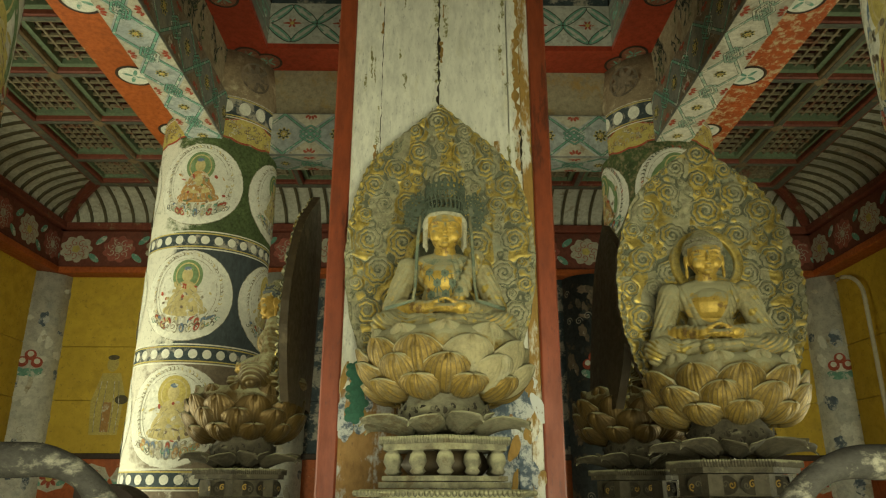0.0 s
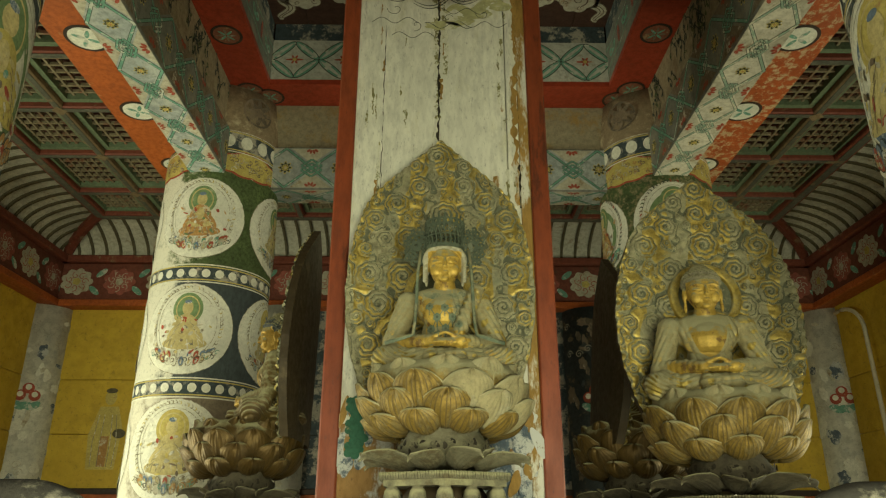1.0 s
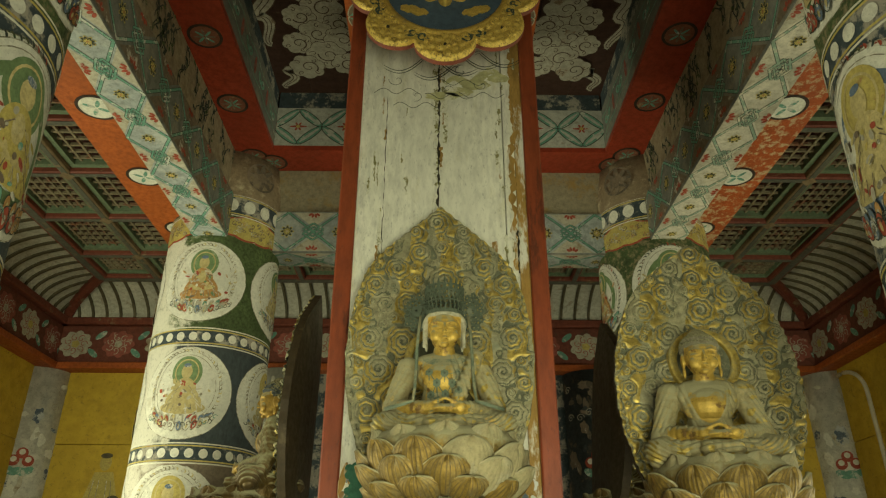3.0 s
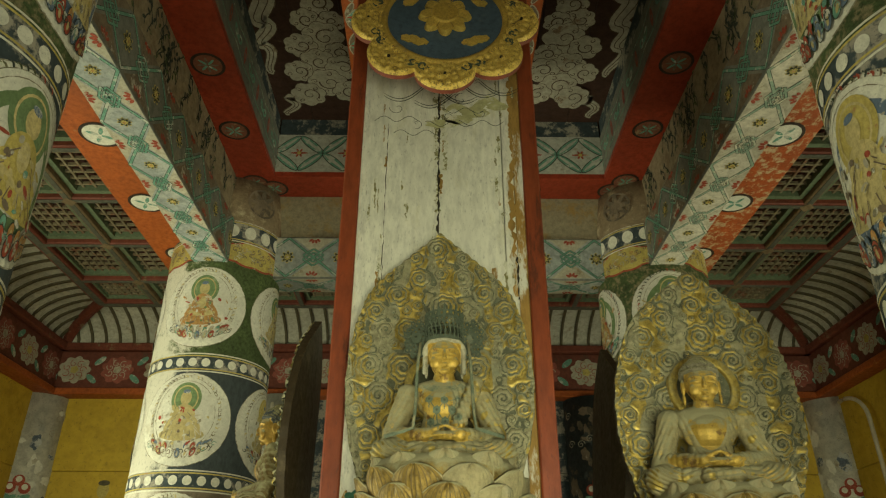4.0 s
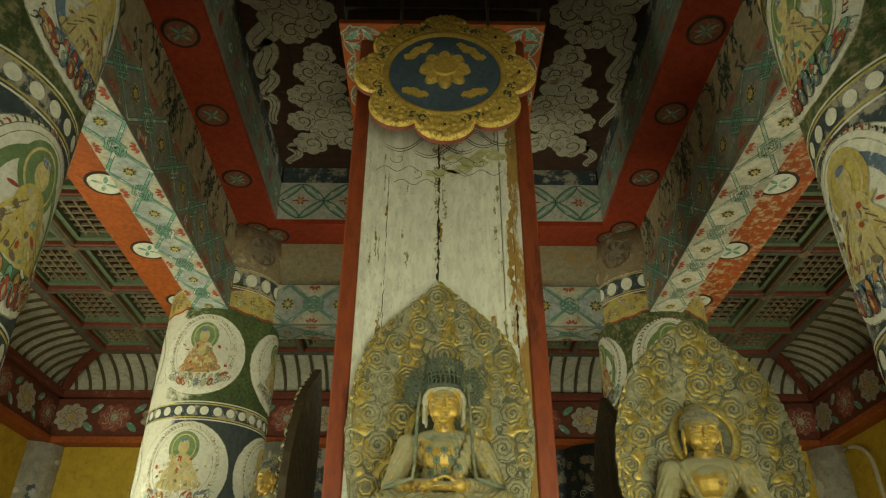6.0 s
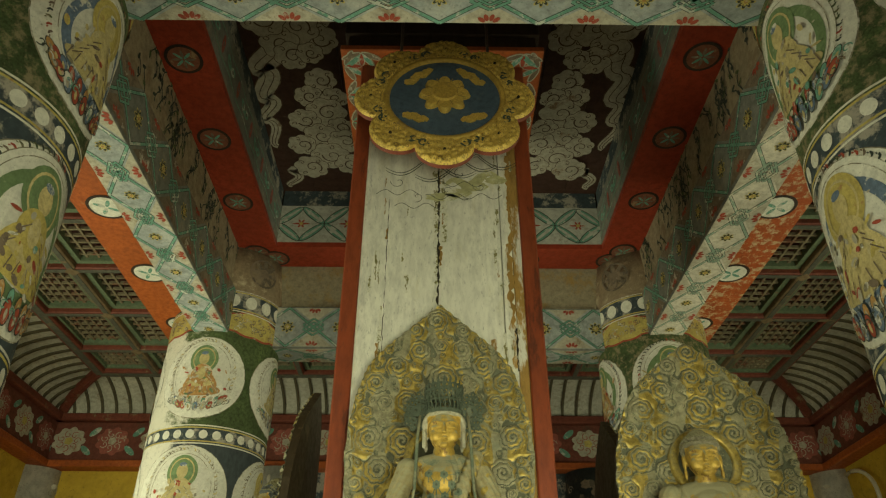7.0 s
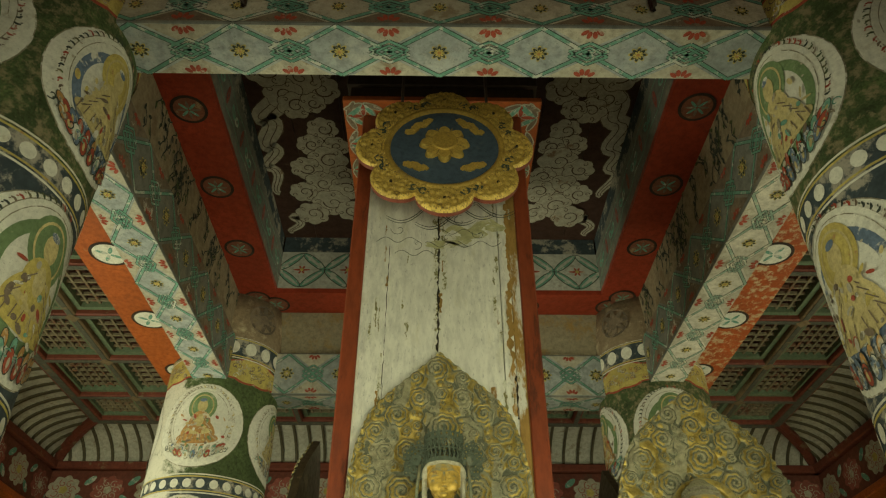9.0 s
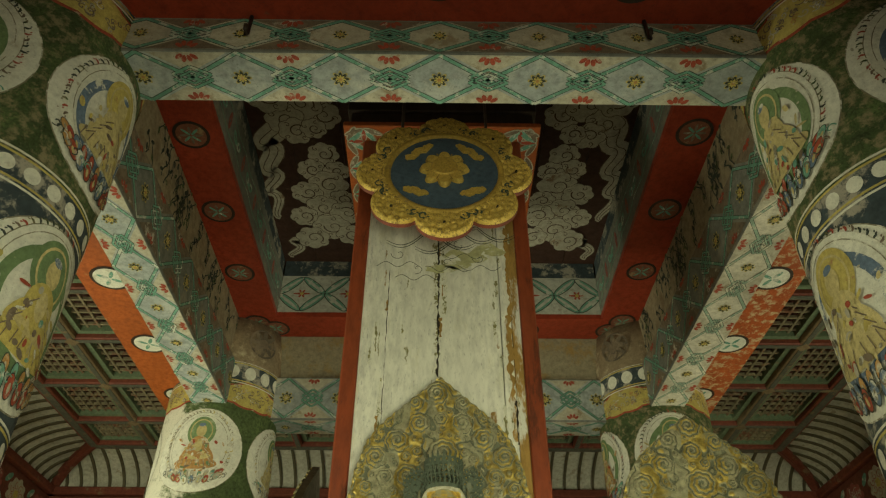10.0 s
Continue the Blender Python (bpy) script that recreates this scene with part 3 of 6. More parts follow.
def tie_beam(name, m, board, label, pale_face=False, soffit=("pale", "teal")):
    """One of the four tie beams; local x along it, y towards the outside, z up from its soffit."""
    L = S / 2 - 0.2
    t = thing(name, m, label, "beam", "", "structure")
    g = Geo()
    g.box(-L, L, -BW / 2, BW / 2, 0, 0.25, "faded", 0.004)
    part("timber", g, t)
    # inner faces take a darker ground on all but the north beam
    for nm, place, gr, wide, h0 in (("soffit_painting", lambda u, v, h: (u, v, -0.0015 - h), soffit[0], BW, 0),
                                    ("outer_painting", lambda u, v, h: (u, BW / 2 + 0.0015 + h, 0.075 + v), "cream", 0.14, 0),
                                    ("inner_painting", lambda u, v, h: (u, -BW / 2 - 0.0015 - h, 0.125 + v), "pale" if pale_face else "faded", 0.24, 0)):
        f = Geo(place)
        f.poly([(-L, -wide / 2 + 0.003), (L, -wide / 2 + 0.003), (L, wide / 2 - 0.003), (-L, wide / 2 - 0.003)], gr, 0)
        beam_pattern(f, -L, L, wide, 0.278, 0.015, gr, soffit[1] if nm == "soffit_painting" else "teal")
        part(nm, f, t, "pale painted trellis with small blossoms")
    # red board with nail covers outside, a little above the soffit
    o = Geo()
    ol = S / 2 + 0.37
    o.put([(x, y, zz) for zz in (0.15, 0.3) for x, y in ((-S / 2 - 0.08, BW / 2), (S / 2 + 0.08, BW / 2), (ol, BW / 2 + 0.285), (-ol, BW / 2 + 0.285))],
          [(3, 2, 1, 0), (4, 5, 6, 7), (0, 1, 5, 4), (1, 2, 6, 5), (2, 3, 7, 6), (3, 0, 4, 7)], board)
    rb = part("red_board", o, t, "orange-red board with flaking paint")
    for i in range(-2, 3):
        d = Geo(lambda u, v, h: (u, BW / 2 + 0.15 + v, 0.148 - h))
        d.disc(0.02 + i * 0.537, 0, 0.084, 0.084, "dark", 0.001)
        d.disc(0.02 + i * 0.537, 0, 0.07, 0.07, "white", 0.0022)
        for a in (0.5, 2.1, 3.6, 5.2):
            d.disc(0.02 + i * 0.537 + 0.03 * math.cos(a), 0.03 * math.sin(a), 0.026, 0.009, "teal", 0.003, seg=10, turn=a)
        part("roundel", d, rb, "white roundel with a green leaf motif")
    # boards between the beam and the wide plate
    b = Geo()
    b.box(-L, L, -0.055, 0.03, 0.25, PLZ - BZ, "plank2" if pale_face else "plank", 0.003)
    wb = part("upper_board", b, t, "dim plank painted with faded plants")
    if not pale_face:
        f = Geo(lambda u, v, h: (u, -0.0565 - h, 0.39 + v))
        rr = random.Random(5)
        for i in range(60):
            u, v = rr.uniform(-L + 0.05, L - 0.05), rr.uniform(-0.1, 0.1)
            pts = [(u + 0.03 * math.sin(k * 0.9 + i) * k / 4, v - 0.05 + k * 0.025) for k in range(6)]
            f.ribbon(pts, 0.006, "line", 0.0006)
            for q in pts[1::2]:
                f.disc(q[0] + rr.uniform(-0.02, 0.02), q[1], 0.016, 0.008, rr.choice(("green", "line", "line")), 0.001, seg=8, turn=rr.uniform(0, 3))
        part("plant_painting", f, wb, "dark faded branches on a pale ground")
    # wide plate with the red soffit, upper beam and dark strip
    p = Geo()
    w = S / 2 - 0.262
    p.put([(x, y, zz) for zz in (PLZ - BZ, PLZ - BZ + 0.03) for x, y in ((-w, -0.262), (w, -0.262), (S / 2 + 0.2, 0.2), (-S / 2 - 0.2, 0.2))],
          [(3, 2, 1, 0), (4, 5, 6, 7), (0, 1, 5, 4), (1, 2, 6, 5), (2, 3, 7, 6), (3, 0, 4, 7)], "red")
    pl = part("wide_plate", p, t, "wide red plate resting on the pillars")
    for i in range(-2, 3):
        d = Geo(lambda u, v, h: (u, -0.145 + v, PLZ - BZ - 0.002 - h))
        c = 0.02 + i * 0.47
        d.disc(c, 0, 0.075, 0.075, "dark", 0.001)
        d.disc(c, 0, 0.062, 0.062, "rosebrown", 0.0022)
        for k in range(8):
            a = k * math.pi / 4
            d.disc(c + 0.026 * math.cos(a), 0.026 * math.sin(a), 0.022, 0.006, "teal" if k % 2 else "umber", 0.003 + 0.0002 * k, seg=10, turn=a)
        part("roundel", d, pl, "dark-rimmed roundel with a cross blossom")
    u = Geo()
    w = S / 2 - 0.262
    u.put([(x, y, zz) for zz in (PLZ - BZ + 0.03, PLZ - BZ + 0.28) for x, y in ((-w, -0.26), (w, -0.26), (w + 0.08, -0.18), (-w - 0.08, -0.18))],
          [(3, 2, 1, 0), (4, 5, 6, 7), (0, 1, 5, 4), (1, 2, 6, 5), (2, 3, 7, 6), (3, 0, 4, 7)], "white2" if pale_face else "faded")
    u.put([(x, y, zz) for zz in (PLZ - BZ + 0.28, CZ - BZ + 0.02) for x, y in ((-w, -0.255), (w, -0.255), (w + 0.08, -0.18), (-w - 0.08, -0.18))],
          [(0, 1, 5, 4), (3, 2, 1, 0)], "navy")
    ub = part("upper_beam", u, t, "upper beam painted with leaf lozenges" if pale_face else "dim upper beam painted with knots")
    f = Geo(lambda a, v, h: (a, -0.2615 - h, PLZ - BZ + 0.155 + v))
    step = 0.26
    for i in range(-3, 4):
        c = i * step
        if pale_face:
            for s in (-1, 1):
                for q in (-1, 1):
                    f.disc(c + s * step / 4, q * 0.057, 0.088, 0.026, "line", 0.0006, seg=20, turn=-s * q * 0.72)
                    f.disc(c + s * step / 4, q * 0.057, 0.082, 0.021, "teal", 0.0012, seg=20, turn=-s * q * 0.72)
                    f.disc(c + s * step / 4, q * 0.057, 0.07, 0.009, "white2", 0.0018, seg=16, turn=-s * q * 0.72)
            f.flower(c, 0, 0.03, "flame", "straw", 0.002, 6)
            f.disc(c, 0, 0.05, 0.007, "flame", 0.0016, seg=10)
        else:
            for q in (-1, 1):
                f.disc(c + q * 0.03, 0, 0.035, 0.022, "teal", 0.0008, seg=16, turn=q * 0.6, inner=0.4)
            f.disc(c + step / 2, 0, 0.018, 0.05, "flame2", 0.0008, seg=12, inner=0.3)
            f.ribbon([(c - step / 2, 0.07), (c, 0.05), (c + step / 2, 0.07)], 0.006, "teal", 0.001)
            f.ribbon([(c - step / 2, -0.07), (c, -0.05), (c + step / 2, -0.07)], 0.006, "teal", 0.001)
    part("leaf_painting" if pale_face else "knot_painting", f, ub)
    return t


M["bleached"] = material("bleached_cream_ground", (0.6, 0.55, 0.43), (0.42, 0.36, 0.24), 0.34, 0.8, scale=7, spread=0.25)
M["tealpale"] = material("faded_verdigris", (0.28, 0.38, 0.28), (0.56, 0.51, 0.38), 0.42, 0.8, scale=18)
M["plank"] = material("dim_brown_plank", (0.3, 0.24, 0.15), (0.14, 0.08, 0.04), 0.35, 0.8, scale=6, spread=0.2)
M["rosebrown"] = material("rose_brown_paint", (0.25, 0.09, 0.05), (0.3, 0.2, 0.1), 0.25, 0.7, scale=15)
M["white2"] = material("grey_white_panel", (0.5, 0.49, 0.42), (0.3, 0.26, 0.2), 0.25, 0.8, scale=8)
tie_beam("tie_beam_north", pose(0, FY, E + BZ, 0, 0, 0), "orange", "painted tie beam between the far pillars", True)
tie_beam("tie_beam_south", pose(0, NY, E + BZ, 0, 0, 180), "red", "painted tie beam with green trellis and blossoms")
tie_beam("tie_beam_west", pose(-S / 2, CY, E + BZ, 0, 0, 90), "orange", "painted tie beam with green trellis and blossoms")
tie_beam("tie_beam_east", pose(S / 2, CY, E + BZ, 0, 0, 270), "flaked", "faded cream tie beam with pale green trellis", soffit=("bleached", "tealpale"))

# sanctum ceiling with clouds
g = Geo()
w = S / 2 - 0.2
for i in range(8):
    x0, x1 = -w + 2 * w * i / 8, -w + 2 * w * (i + 1) / 8
    g.box(x0 + 0.0015, x1 - 0.0015, CY - w, CY + w, E + CZ, E + CZ + 0.03, "ceil")


def puff(f, u, v, q, turn, h, hand, key="cloud"):
    """One billow: a lobed pale disc, brushed with a dark outline and a curl."""
    f.disc(u, v, q * 1.0 + 0.0035, q * 1.0 + 0.0035, "cloudline", h, seg=60, lobes=7, deep=0.16, turn=turn)
    f.disc(u, v, q, q, key, h + 0.0002, seg=60, lobes=7, deep=0.16, turn=turn)
    f.spiral(u + q * 0.1, v, q * 0.55, "cloudline", h + 0.0004, lambda e: 0.003 + 0.005 * (1 - e), 1.3, turn, hand, 30)
    for k in range(4):
        a = turn + k * 1.57
        f.spiral(u + q * 0.68 * math.cos(a), v + q * 0.68 * math.sin(a), q * 0.2, "cloudline", h + 0.0005, 0.004, 0.9, a, -hand, 14)


def stream(f, pts, wide, h):
    """A tapering tail of cloud with wavy parallel lines."""
    n = 40
    row = []
    for i in range(n + 1):
        e = i / n * (len(pts) - 1)
        k = min(len(pts) - 2, int(e))
        w = e - k
        w = w * w * (3 - 2 * w)
        row.append((pts[k][0] * (1 - w) + pts[k + 1][0] * w + 0.024 * math.sin(i * 0.62), pts[k][1] * (1 - w) + pts[k + 1][1] * w))
    f.ribbon(row, lambda e: wide * (1.02 - 0.75 * e) + 0.012, "cloudline", h)
    f.ribbon(row, lambda e: wide * (1.02 - 0.75 * e), "cloud", h + 0.0002)
    for o in (-0.22, 0.2):
        f.ribbon([(a + o * wide * (1 - 0.75 * i / n), b) for i, (a, b) in enumerate(row)], 0.0045, "cloudline", h + 0.0004)


M["cloudline"] = material("brown_brush_line", (0.1, 0.06, 0.035), (0.2, 0.15, 0.1), 0.3, 0.8, scale=14)
cl = structure("ceiling_sanctum", g, "dark brown flat ceiling painted with chalky clouds", "ceiling")
cr = random.Random(11)
BANKS = (([(0.58, 2.42, 0.075), (0.65, 2.52, 0.07), (0.53, 2.53, 0.065), (0.57, 2.64, 0.1), (0.7, 2.7, 0.08), (0.52, 2.74, 0.07), (0.62, 2.82, 0.09), (0.73, 2.88, 0.075), (0.51, 2.85, 0.085), (0.6, 2.97, 0.1), (0.5, 3.04, 0.08), (0.7, 3.06, 0.09)],
          [(0.62, 3.0), (0.72, 3.1), (0.8, 3.1), (0.84, 3.24)], 0.12),
         ([(0.56, 2.02, 0.09), (0.55, 2.16, 0.085), (0.66, 2.1, 0.1), (0.74, 2.2, 0.09), (0.68, 2.27, 0.08), (0.6, 2.26, 0.06), (0.78, 2.05, 0.1), (0.68, 1.95, 0.09)],
          [(0.76, 2.2), (0.84, 2.36), (0.85, 2.55), (0.88, 2.7), (0.86, 2.9)], 0.13),
         ([(0.66, 1.62, 0.09), (0.76, 1.7, 0.1), (0.6, 1.72, 0.08), (0.72, 1.56, 0.08)], [(0.76, 1.7), (0.84, 1.85), (0.86, 2.0)], 0.1))
for e in (-1, 1):
    for puffs, tail, wide in BANKS:
        f = Geo(lambda u, v, h: (u, v, E + CZ - 0.002 - h))
        dx = 0.02 if e > 0 else 0.0
        stream(f, [(e * (a + dx), b) for a, b in tail], wide, 0.0004)
        for i, (a, b, q) in enumerate(puffs):
            puff(f, e * (a + dx) + cr.uniform(-0.012, 0.012), b + cr.uniform(-0.012, 0.012), q, cr.uniform(0, 6), 0.001 + i * 0.0007, cr.choice((-1, 1)))
        part("cloud", f, cl, "chalky white cloud with dark curls")

# ---- inner pillars ----


def ring_place(r, turn, z):
    return lambda u, v, h: ((r + h) * math.sin(turn + u / r), -(r + h) * math.cos(turn + u / r), z + v)


def medallion(turn, z, rad, scheme, seed, worn=""):
    """A white roundel whose painted figure is reduced to plain shapes: glory, seat, body."""
    g = Geo(ring_place(R, turn, E + z))
    rr = random.Random(seed)
    body, glow, seat = scheme
    g.disc(0, 0, rad, rad, "faint", 0.001, rings=5, seg=44)
    g.disc(0, 0, rad * 0.985, rad * 0.985, "white", 0.002, rings=5, seg=44)
    full, rad = rad, rad * (1.28 if worn else 1.4)
    g.disc(0, rad * 0.06, rad * 0.56, rad * 0.64, "faint", 0.0028, rings=2, seg=36, inner=0.985)
    # fainter ink on the pillar that is both worn and strongly lit
    ink = "faint" if worn else "line"
    if not worn:
        g.disc(0, rad * 0.02, rad * 0.46, rad * 0.5, "glory" if scheme[1] != "straw" else "blue", 0.0025, rings=2, seg=36, inner=0.8)
    g.disc(0, rad * 0.06, rad * 0.5, rad * 0.58, "faint", 0.003, rings=2, seg=36, inner=0.985)
    g.disc(0, rad * 0.33, rad * 0.25, rad * 0.28, "glory" if glow == "teal" else glow, 0.004, rings=2, seg=26)
    g.disc(0, rad * 0.33, rad * 0.2, rad * 0.23, "skin", 0.0045, rings=2, seg=24, inner=0.9)
    g.disc(0, rad * 0.34, rad * 0.09, rad * 0.12, "skin", 0.005, rings=2, seg=16)
    g.disc(0, rad * 0.45, rad * 0.06, rad * 0.035, "blue", 0.0055, seg=14)
    g.disc(0, rad * 0.02, rad * 0.19, rad * 0.22, body, 0.0055, rings=3, seg=24)
    g.disc(0, -rad * 0.26, rad * 0.37, rad * 0.11, body, 0.006, rings=3, seg=24)
    g.disc(0, rad * 0.06, rad * 0.07, rad * 0.12, "skin", 0.0063, rings=2, seg=16)
    for s in (-1, 1):
        g.disc(s * rad * 0.19, -rad * 0.06, rad * 0.17, rad * 0.055, body, 0.0062, rings=2, seg=14, turn=s * -0.95)
        g.disc(s * rad * 0.12, -rad * 0.15, rad * 0.13, rad * 0.04, "skin", 0.0066, rings=2, seg=14, turn=s * 0.25)
        for q in range(4):
            g.ribbon([(s * rad * (0.06 + 0.05 * q + 0.03 * k), rad * (0.1 - 0.09 * q - 0.03 * k)) for k in range(4)], 0.003, "faint" if worn else "umber", 0.0078)
            g.ribbon([(s * rad * (0.05 + 0.085 * q + 0.01 * k), -rad * (0.2 + 0.04 * k)) for k in range(4)], 0.003, "faint" if worn else "umber", 0.0078)
    for i in range(44):
        x, y = rr.gauss(0, 0.2) * rad, rad * rr.uniform(-0.42, 0.2)
        g.disc(x, y, rad * rr.uniform(0.02, 0.06), rad * rr.uniform(0.012, 0.03), rr.choice((body, body, "skin", "flame", "umber", "faint", glow, "cream")), 0.0071 + 0.00003 * i, seg=8, turn=rr.uniform(0, 3))
    for row, (n, q, big) in enumerate(((11, 0.5, 0.055), (9, 0.43, 0.07))):
        for k in range(n):
            a = (k / (n - 1) - 0.5) * 2.3
            x, y = rad * q * math.sin(a), -rad * (0.3 + 0.1 * row + 0.16 * math.cos(a))
            g.disc(x, y, rad * big * 1.45, rad * big * 0.72, ink, 0.0056 + 0.00008 * k + 0.001 * row, seg=14, turn=-a * 0.7 + 1.57)
            g.disc(x, y, rad * big * (1.1 if worn else 1.3), rad * big * 0.6, rr.choice(seat + ("cream", "white") if worn else seat), 0.0058 + 0.00008 * k + 0.001 * row, seg=12, turn=-a * 0.7 + 1.57)
            g.disc(x, y - rad * 0.015, rad * big * 0.6, rad * big * 0.22, rr.choice(("skin", "cream", "faint")), 0.0068 + 0.001 * row, seg=10, turn=-a * 0.7 + 1.57)
    for k in range(16):
        a = (k / 15 - 0.5) * 2.6
        g.spiral(rad * 0.56 * math.sin(a), -rad * (0.34 + 0.2 * math.cos(a)), rad * 0.05, rr.choice(("faint", "line", "teal", "umber")), 0.0085, 0.0035, 0.8, rr.uniform(0, 6), 1, 10)
    for i in range(40):
        # flames licking round the glory
        a = -0.5 + 4.14 * i / 39
        x, y = rad * 0.57 * math.cos(a), rad * 0.06 + rad * 0.65 * math.sin(a)
        key = rr.choice(("faint", "faint", "skin", "cream") if worn else ("line", "flame", "umber", "line", "green"))
        b = a + rr.uniform(-0.5, 0.5)
        for k in range(3):
            g.disc(x + 0.006 * k * math.cos(b + 0.5 * k), y + 0.006 * k * math.sin(b + 0.5 * k), 0.0062 - 0.0013 * k, 0.0034 - 0.0008 * k, key, 0.0038 + 0.00004 * i + 0.00001 * k, seg=8, turn=b + 0.5 * k)
    rad = full
    for i in range(14):
        g.disc(rad * rr.uniform(-0.85, 0.85), rad * rr.uniform(-0.5, 0.5), rr.uniform(0.002, 0.006), rr.uniform(0.002, 0.007), "cream", 0.0032, seg=7)
    return g


SCHEMES = [("ochre", "glory", ("blue", "teal", "flame")), ("skin", "teal", ("flame", "blue", "teal")), ("skin", "straw", ("flame", "ochre", "blue")), ("straw", "teal", ("flame", "teal", "ochre"))]


def inner_pillar(x, y, first, seed, worn=""):
    t = thing("inner_pillar", pose(x, y, 0), "round sanctum pillar painted with white medallions and dotted bands", "pillar", "sanctum pillars", "structure")
    rr = random.Random(seed)
    bands = [(0.0, 0.36, "umber"), (0.36, 0.42, "navy"), (0.42, 0.89, "umber"), (0.89, 0.965, "navy"), (0.965, 1.43, "navy"), (1.43, 1.5, "navy"), (1.5, 2.0, "green"), (2.0, 2.13, "green"), (2.13, 2.24, "navy")]
    g = Geo()
    for a, b, k in bands:
        g.lathe([(R, (E if a else 0) + a), (R, E + b)], k + worn if b <= 2.0 and b - a > 0.2 and a > 0 else k, 64, caps=False)
    part("shaft", g, t, smooth=True)
    c = Geo()
    c.lathe([(R, E + 2.24), (R + 0.004, E + 2.25), (R - 0.01, E + 2.4), (R - 0.03, E + PLZ)], "head", 48)
    cp = part("capital", c, t, "brown pillar head with painted wheels", True)
    for k in range(4):
        w = Geo(ring_place(R + 0.001, math.radians(45 + 90 * k), E + 2.385))
        w.disc(0, 0, 0.085, 0.085, "umber2", 0.001, rings=2, inner=0.86)
        w.flower(0, 0, 0.075, "umber2", "umber", 0.0015)
        part("wheel_painting", w, cp)
    for z in (0.39, 0.927, 1.465, 2.185):
        big = z > 2
        b = Geo(ring_place(R, 0, E + z))
        hw = 0.045 if big else 0.028
        for s in (-1, 1):
            for q, kk in ((0, "straw"), (0.011, "white")):
                n = 64
                pts = [(2 * math.pi * R * i / n, s * (hw + 0.004 + q)) for i in range(n + 1)]
                b.ribbon(pts, 0.006, kk, 0.0015)
        m = 20 if big else 30
        for i in range(m):
            b.disc(2 * math.pi * R * i / m, 0, 0.031 if big else 0.02, 0.036 if big else 0.021, "white", 0.002, rings=1, seg=16)
        part("dotted_band", b, t, "dark band with white dots between pale lines")
    for k in range(4):
        q = Geo(ring_place(R, math.radians(45 + 90 * k), E + 2.06))
        q.disc(0, 0, 0.185, 0.072, "flame", 0.001, rings=4, seg=48, lobes=10, deep=0.12)
        q.disc(0, 0, 0.172, 0.062, "straw", 0.002, rings=4, seg=48, lobes=10, deep=0.12)
        for i in range(46):
            q.spiral(rr.uniform(-0.135, 0.135), rr.uniform(-0.042, 0.042), rr.uniform(0.007, 0.018), rr.choice(("umber", "cream", "ochre", "faint", "umber")), 0.0035 + 0.00005 * i, 0.0035, 1.0, rr.uniform(0, 6), 1, 10)
        part("cartouche", q, t, "straw yellow cartouche with a red scalloped edge")
    for row, (z, rad) in enumerate(((1.752, 0.213), (1.198, 0.215), (0.657, 0.222))):
        for k in range(4):
            part("medallion", medallion(math.radians(90 * k), z, rad, SCHEMES[(first + row + k) % 4], seed + row * 4 + k, worn), t, "white painted medallion with a faded seated figure shape")
    return t


# wear and strong side light are both put into this pillar's paler paint
inner_pillar(-S / 2, FY, 0, 100, "f")
inner_pillar(S / 2, FY, 1, 200)
inner_pillar(-S / 2, NY, 1, 300)
inner_pillar(S / 2, NY, 2, 400)

# ---- the heart pillar's casing ----
t = thing("heart_pillar_casing", pose(0, CY, 0), "tall white boarded casing with red posts round the heart pillar", "pillar", "", "structure")
hw = W / 2
g = Geo()
g.box(-hw + 0.05, hw - 0.05, -hw + 0.05, hw - 0.05, 0.9, E + CZ, "dark")
part("core", g, t)
for sx in (-1, 1):
    for sy in (-1, 1):
        g = Geo()
        x, y = sx * (hw - 0.0275), sy * (hw - 0.0275)
        g.box(x - 0.0275, x + 0.0275, y - 0.0275, y + 0.0275, 0.9, E + 2.63, "post", 0.005)
        part("post", g, t, "red lacquered corner post")
mz = E + 0.62
for a, b, k0, k1, dy in ((-0.279, -0.0125, "peeled", "plaster", 0), (-0.0095, 0.208, "bluepeel", "plaster", 0.004), (0.2105, 0.246, "bluepeel", "plaster", 0.002), (0.2475, 0.279, "rotten", "rotten", 0.006)):
    for z0, z1, k in ((0.9, mz, k0), (mz, E + 2.63, k1)):
        g = Geo()
        g.box(a, b, -hw + 0.008 + dy, -hw + 0.045, z0, z1, k, 0.002)
        part("board", g, t)
for turn in (90, 180, 270):
    for i in range(3):
        g = Geo()
        g.box(-0.278 + i * 0.186, -0.278 + (i + 1) * 0.186 - 0.003, -hw + 0.01, -hw + 0.045, 0.9, E + 2.63, "plaster", 0.002)
        part("board", g, t, at=pose(0, 0, 0, 0, 0, turn))
g = Geo(lambda u, v, h: (u, -hw + 0.0065 - h, E + v))
r = random.Random(3)


def ragged(u, z0, z1, wide, key, h, n=40, drift=0.006):
    pts = [(u + r.uniform(-drift, drift), z0 + (z1 - z0) * i / n) for i in range(n + 1)]
    ws = [wide * r.uniform(0.15, 1.5) for _ in pts]
    g.ribbon(pts, lambda s: ws[min(n, int(s * n + 0.5))], key, h)


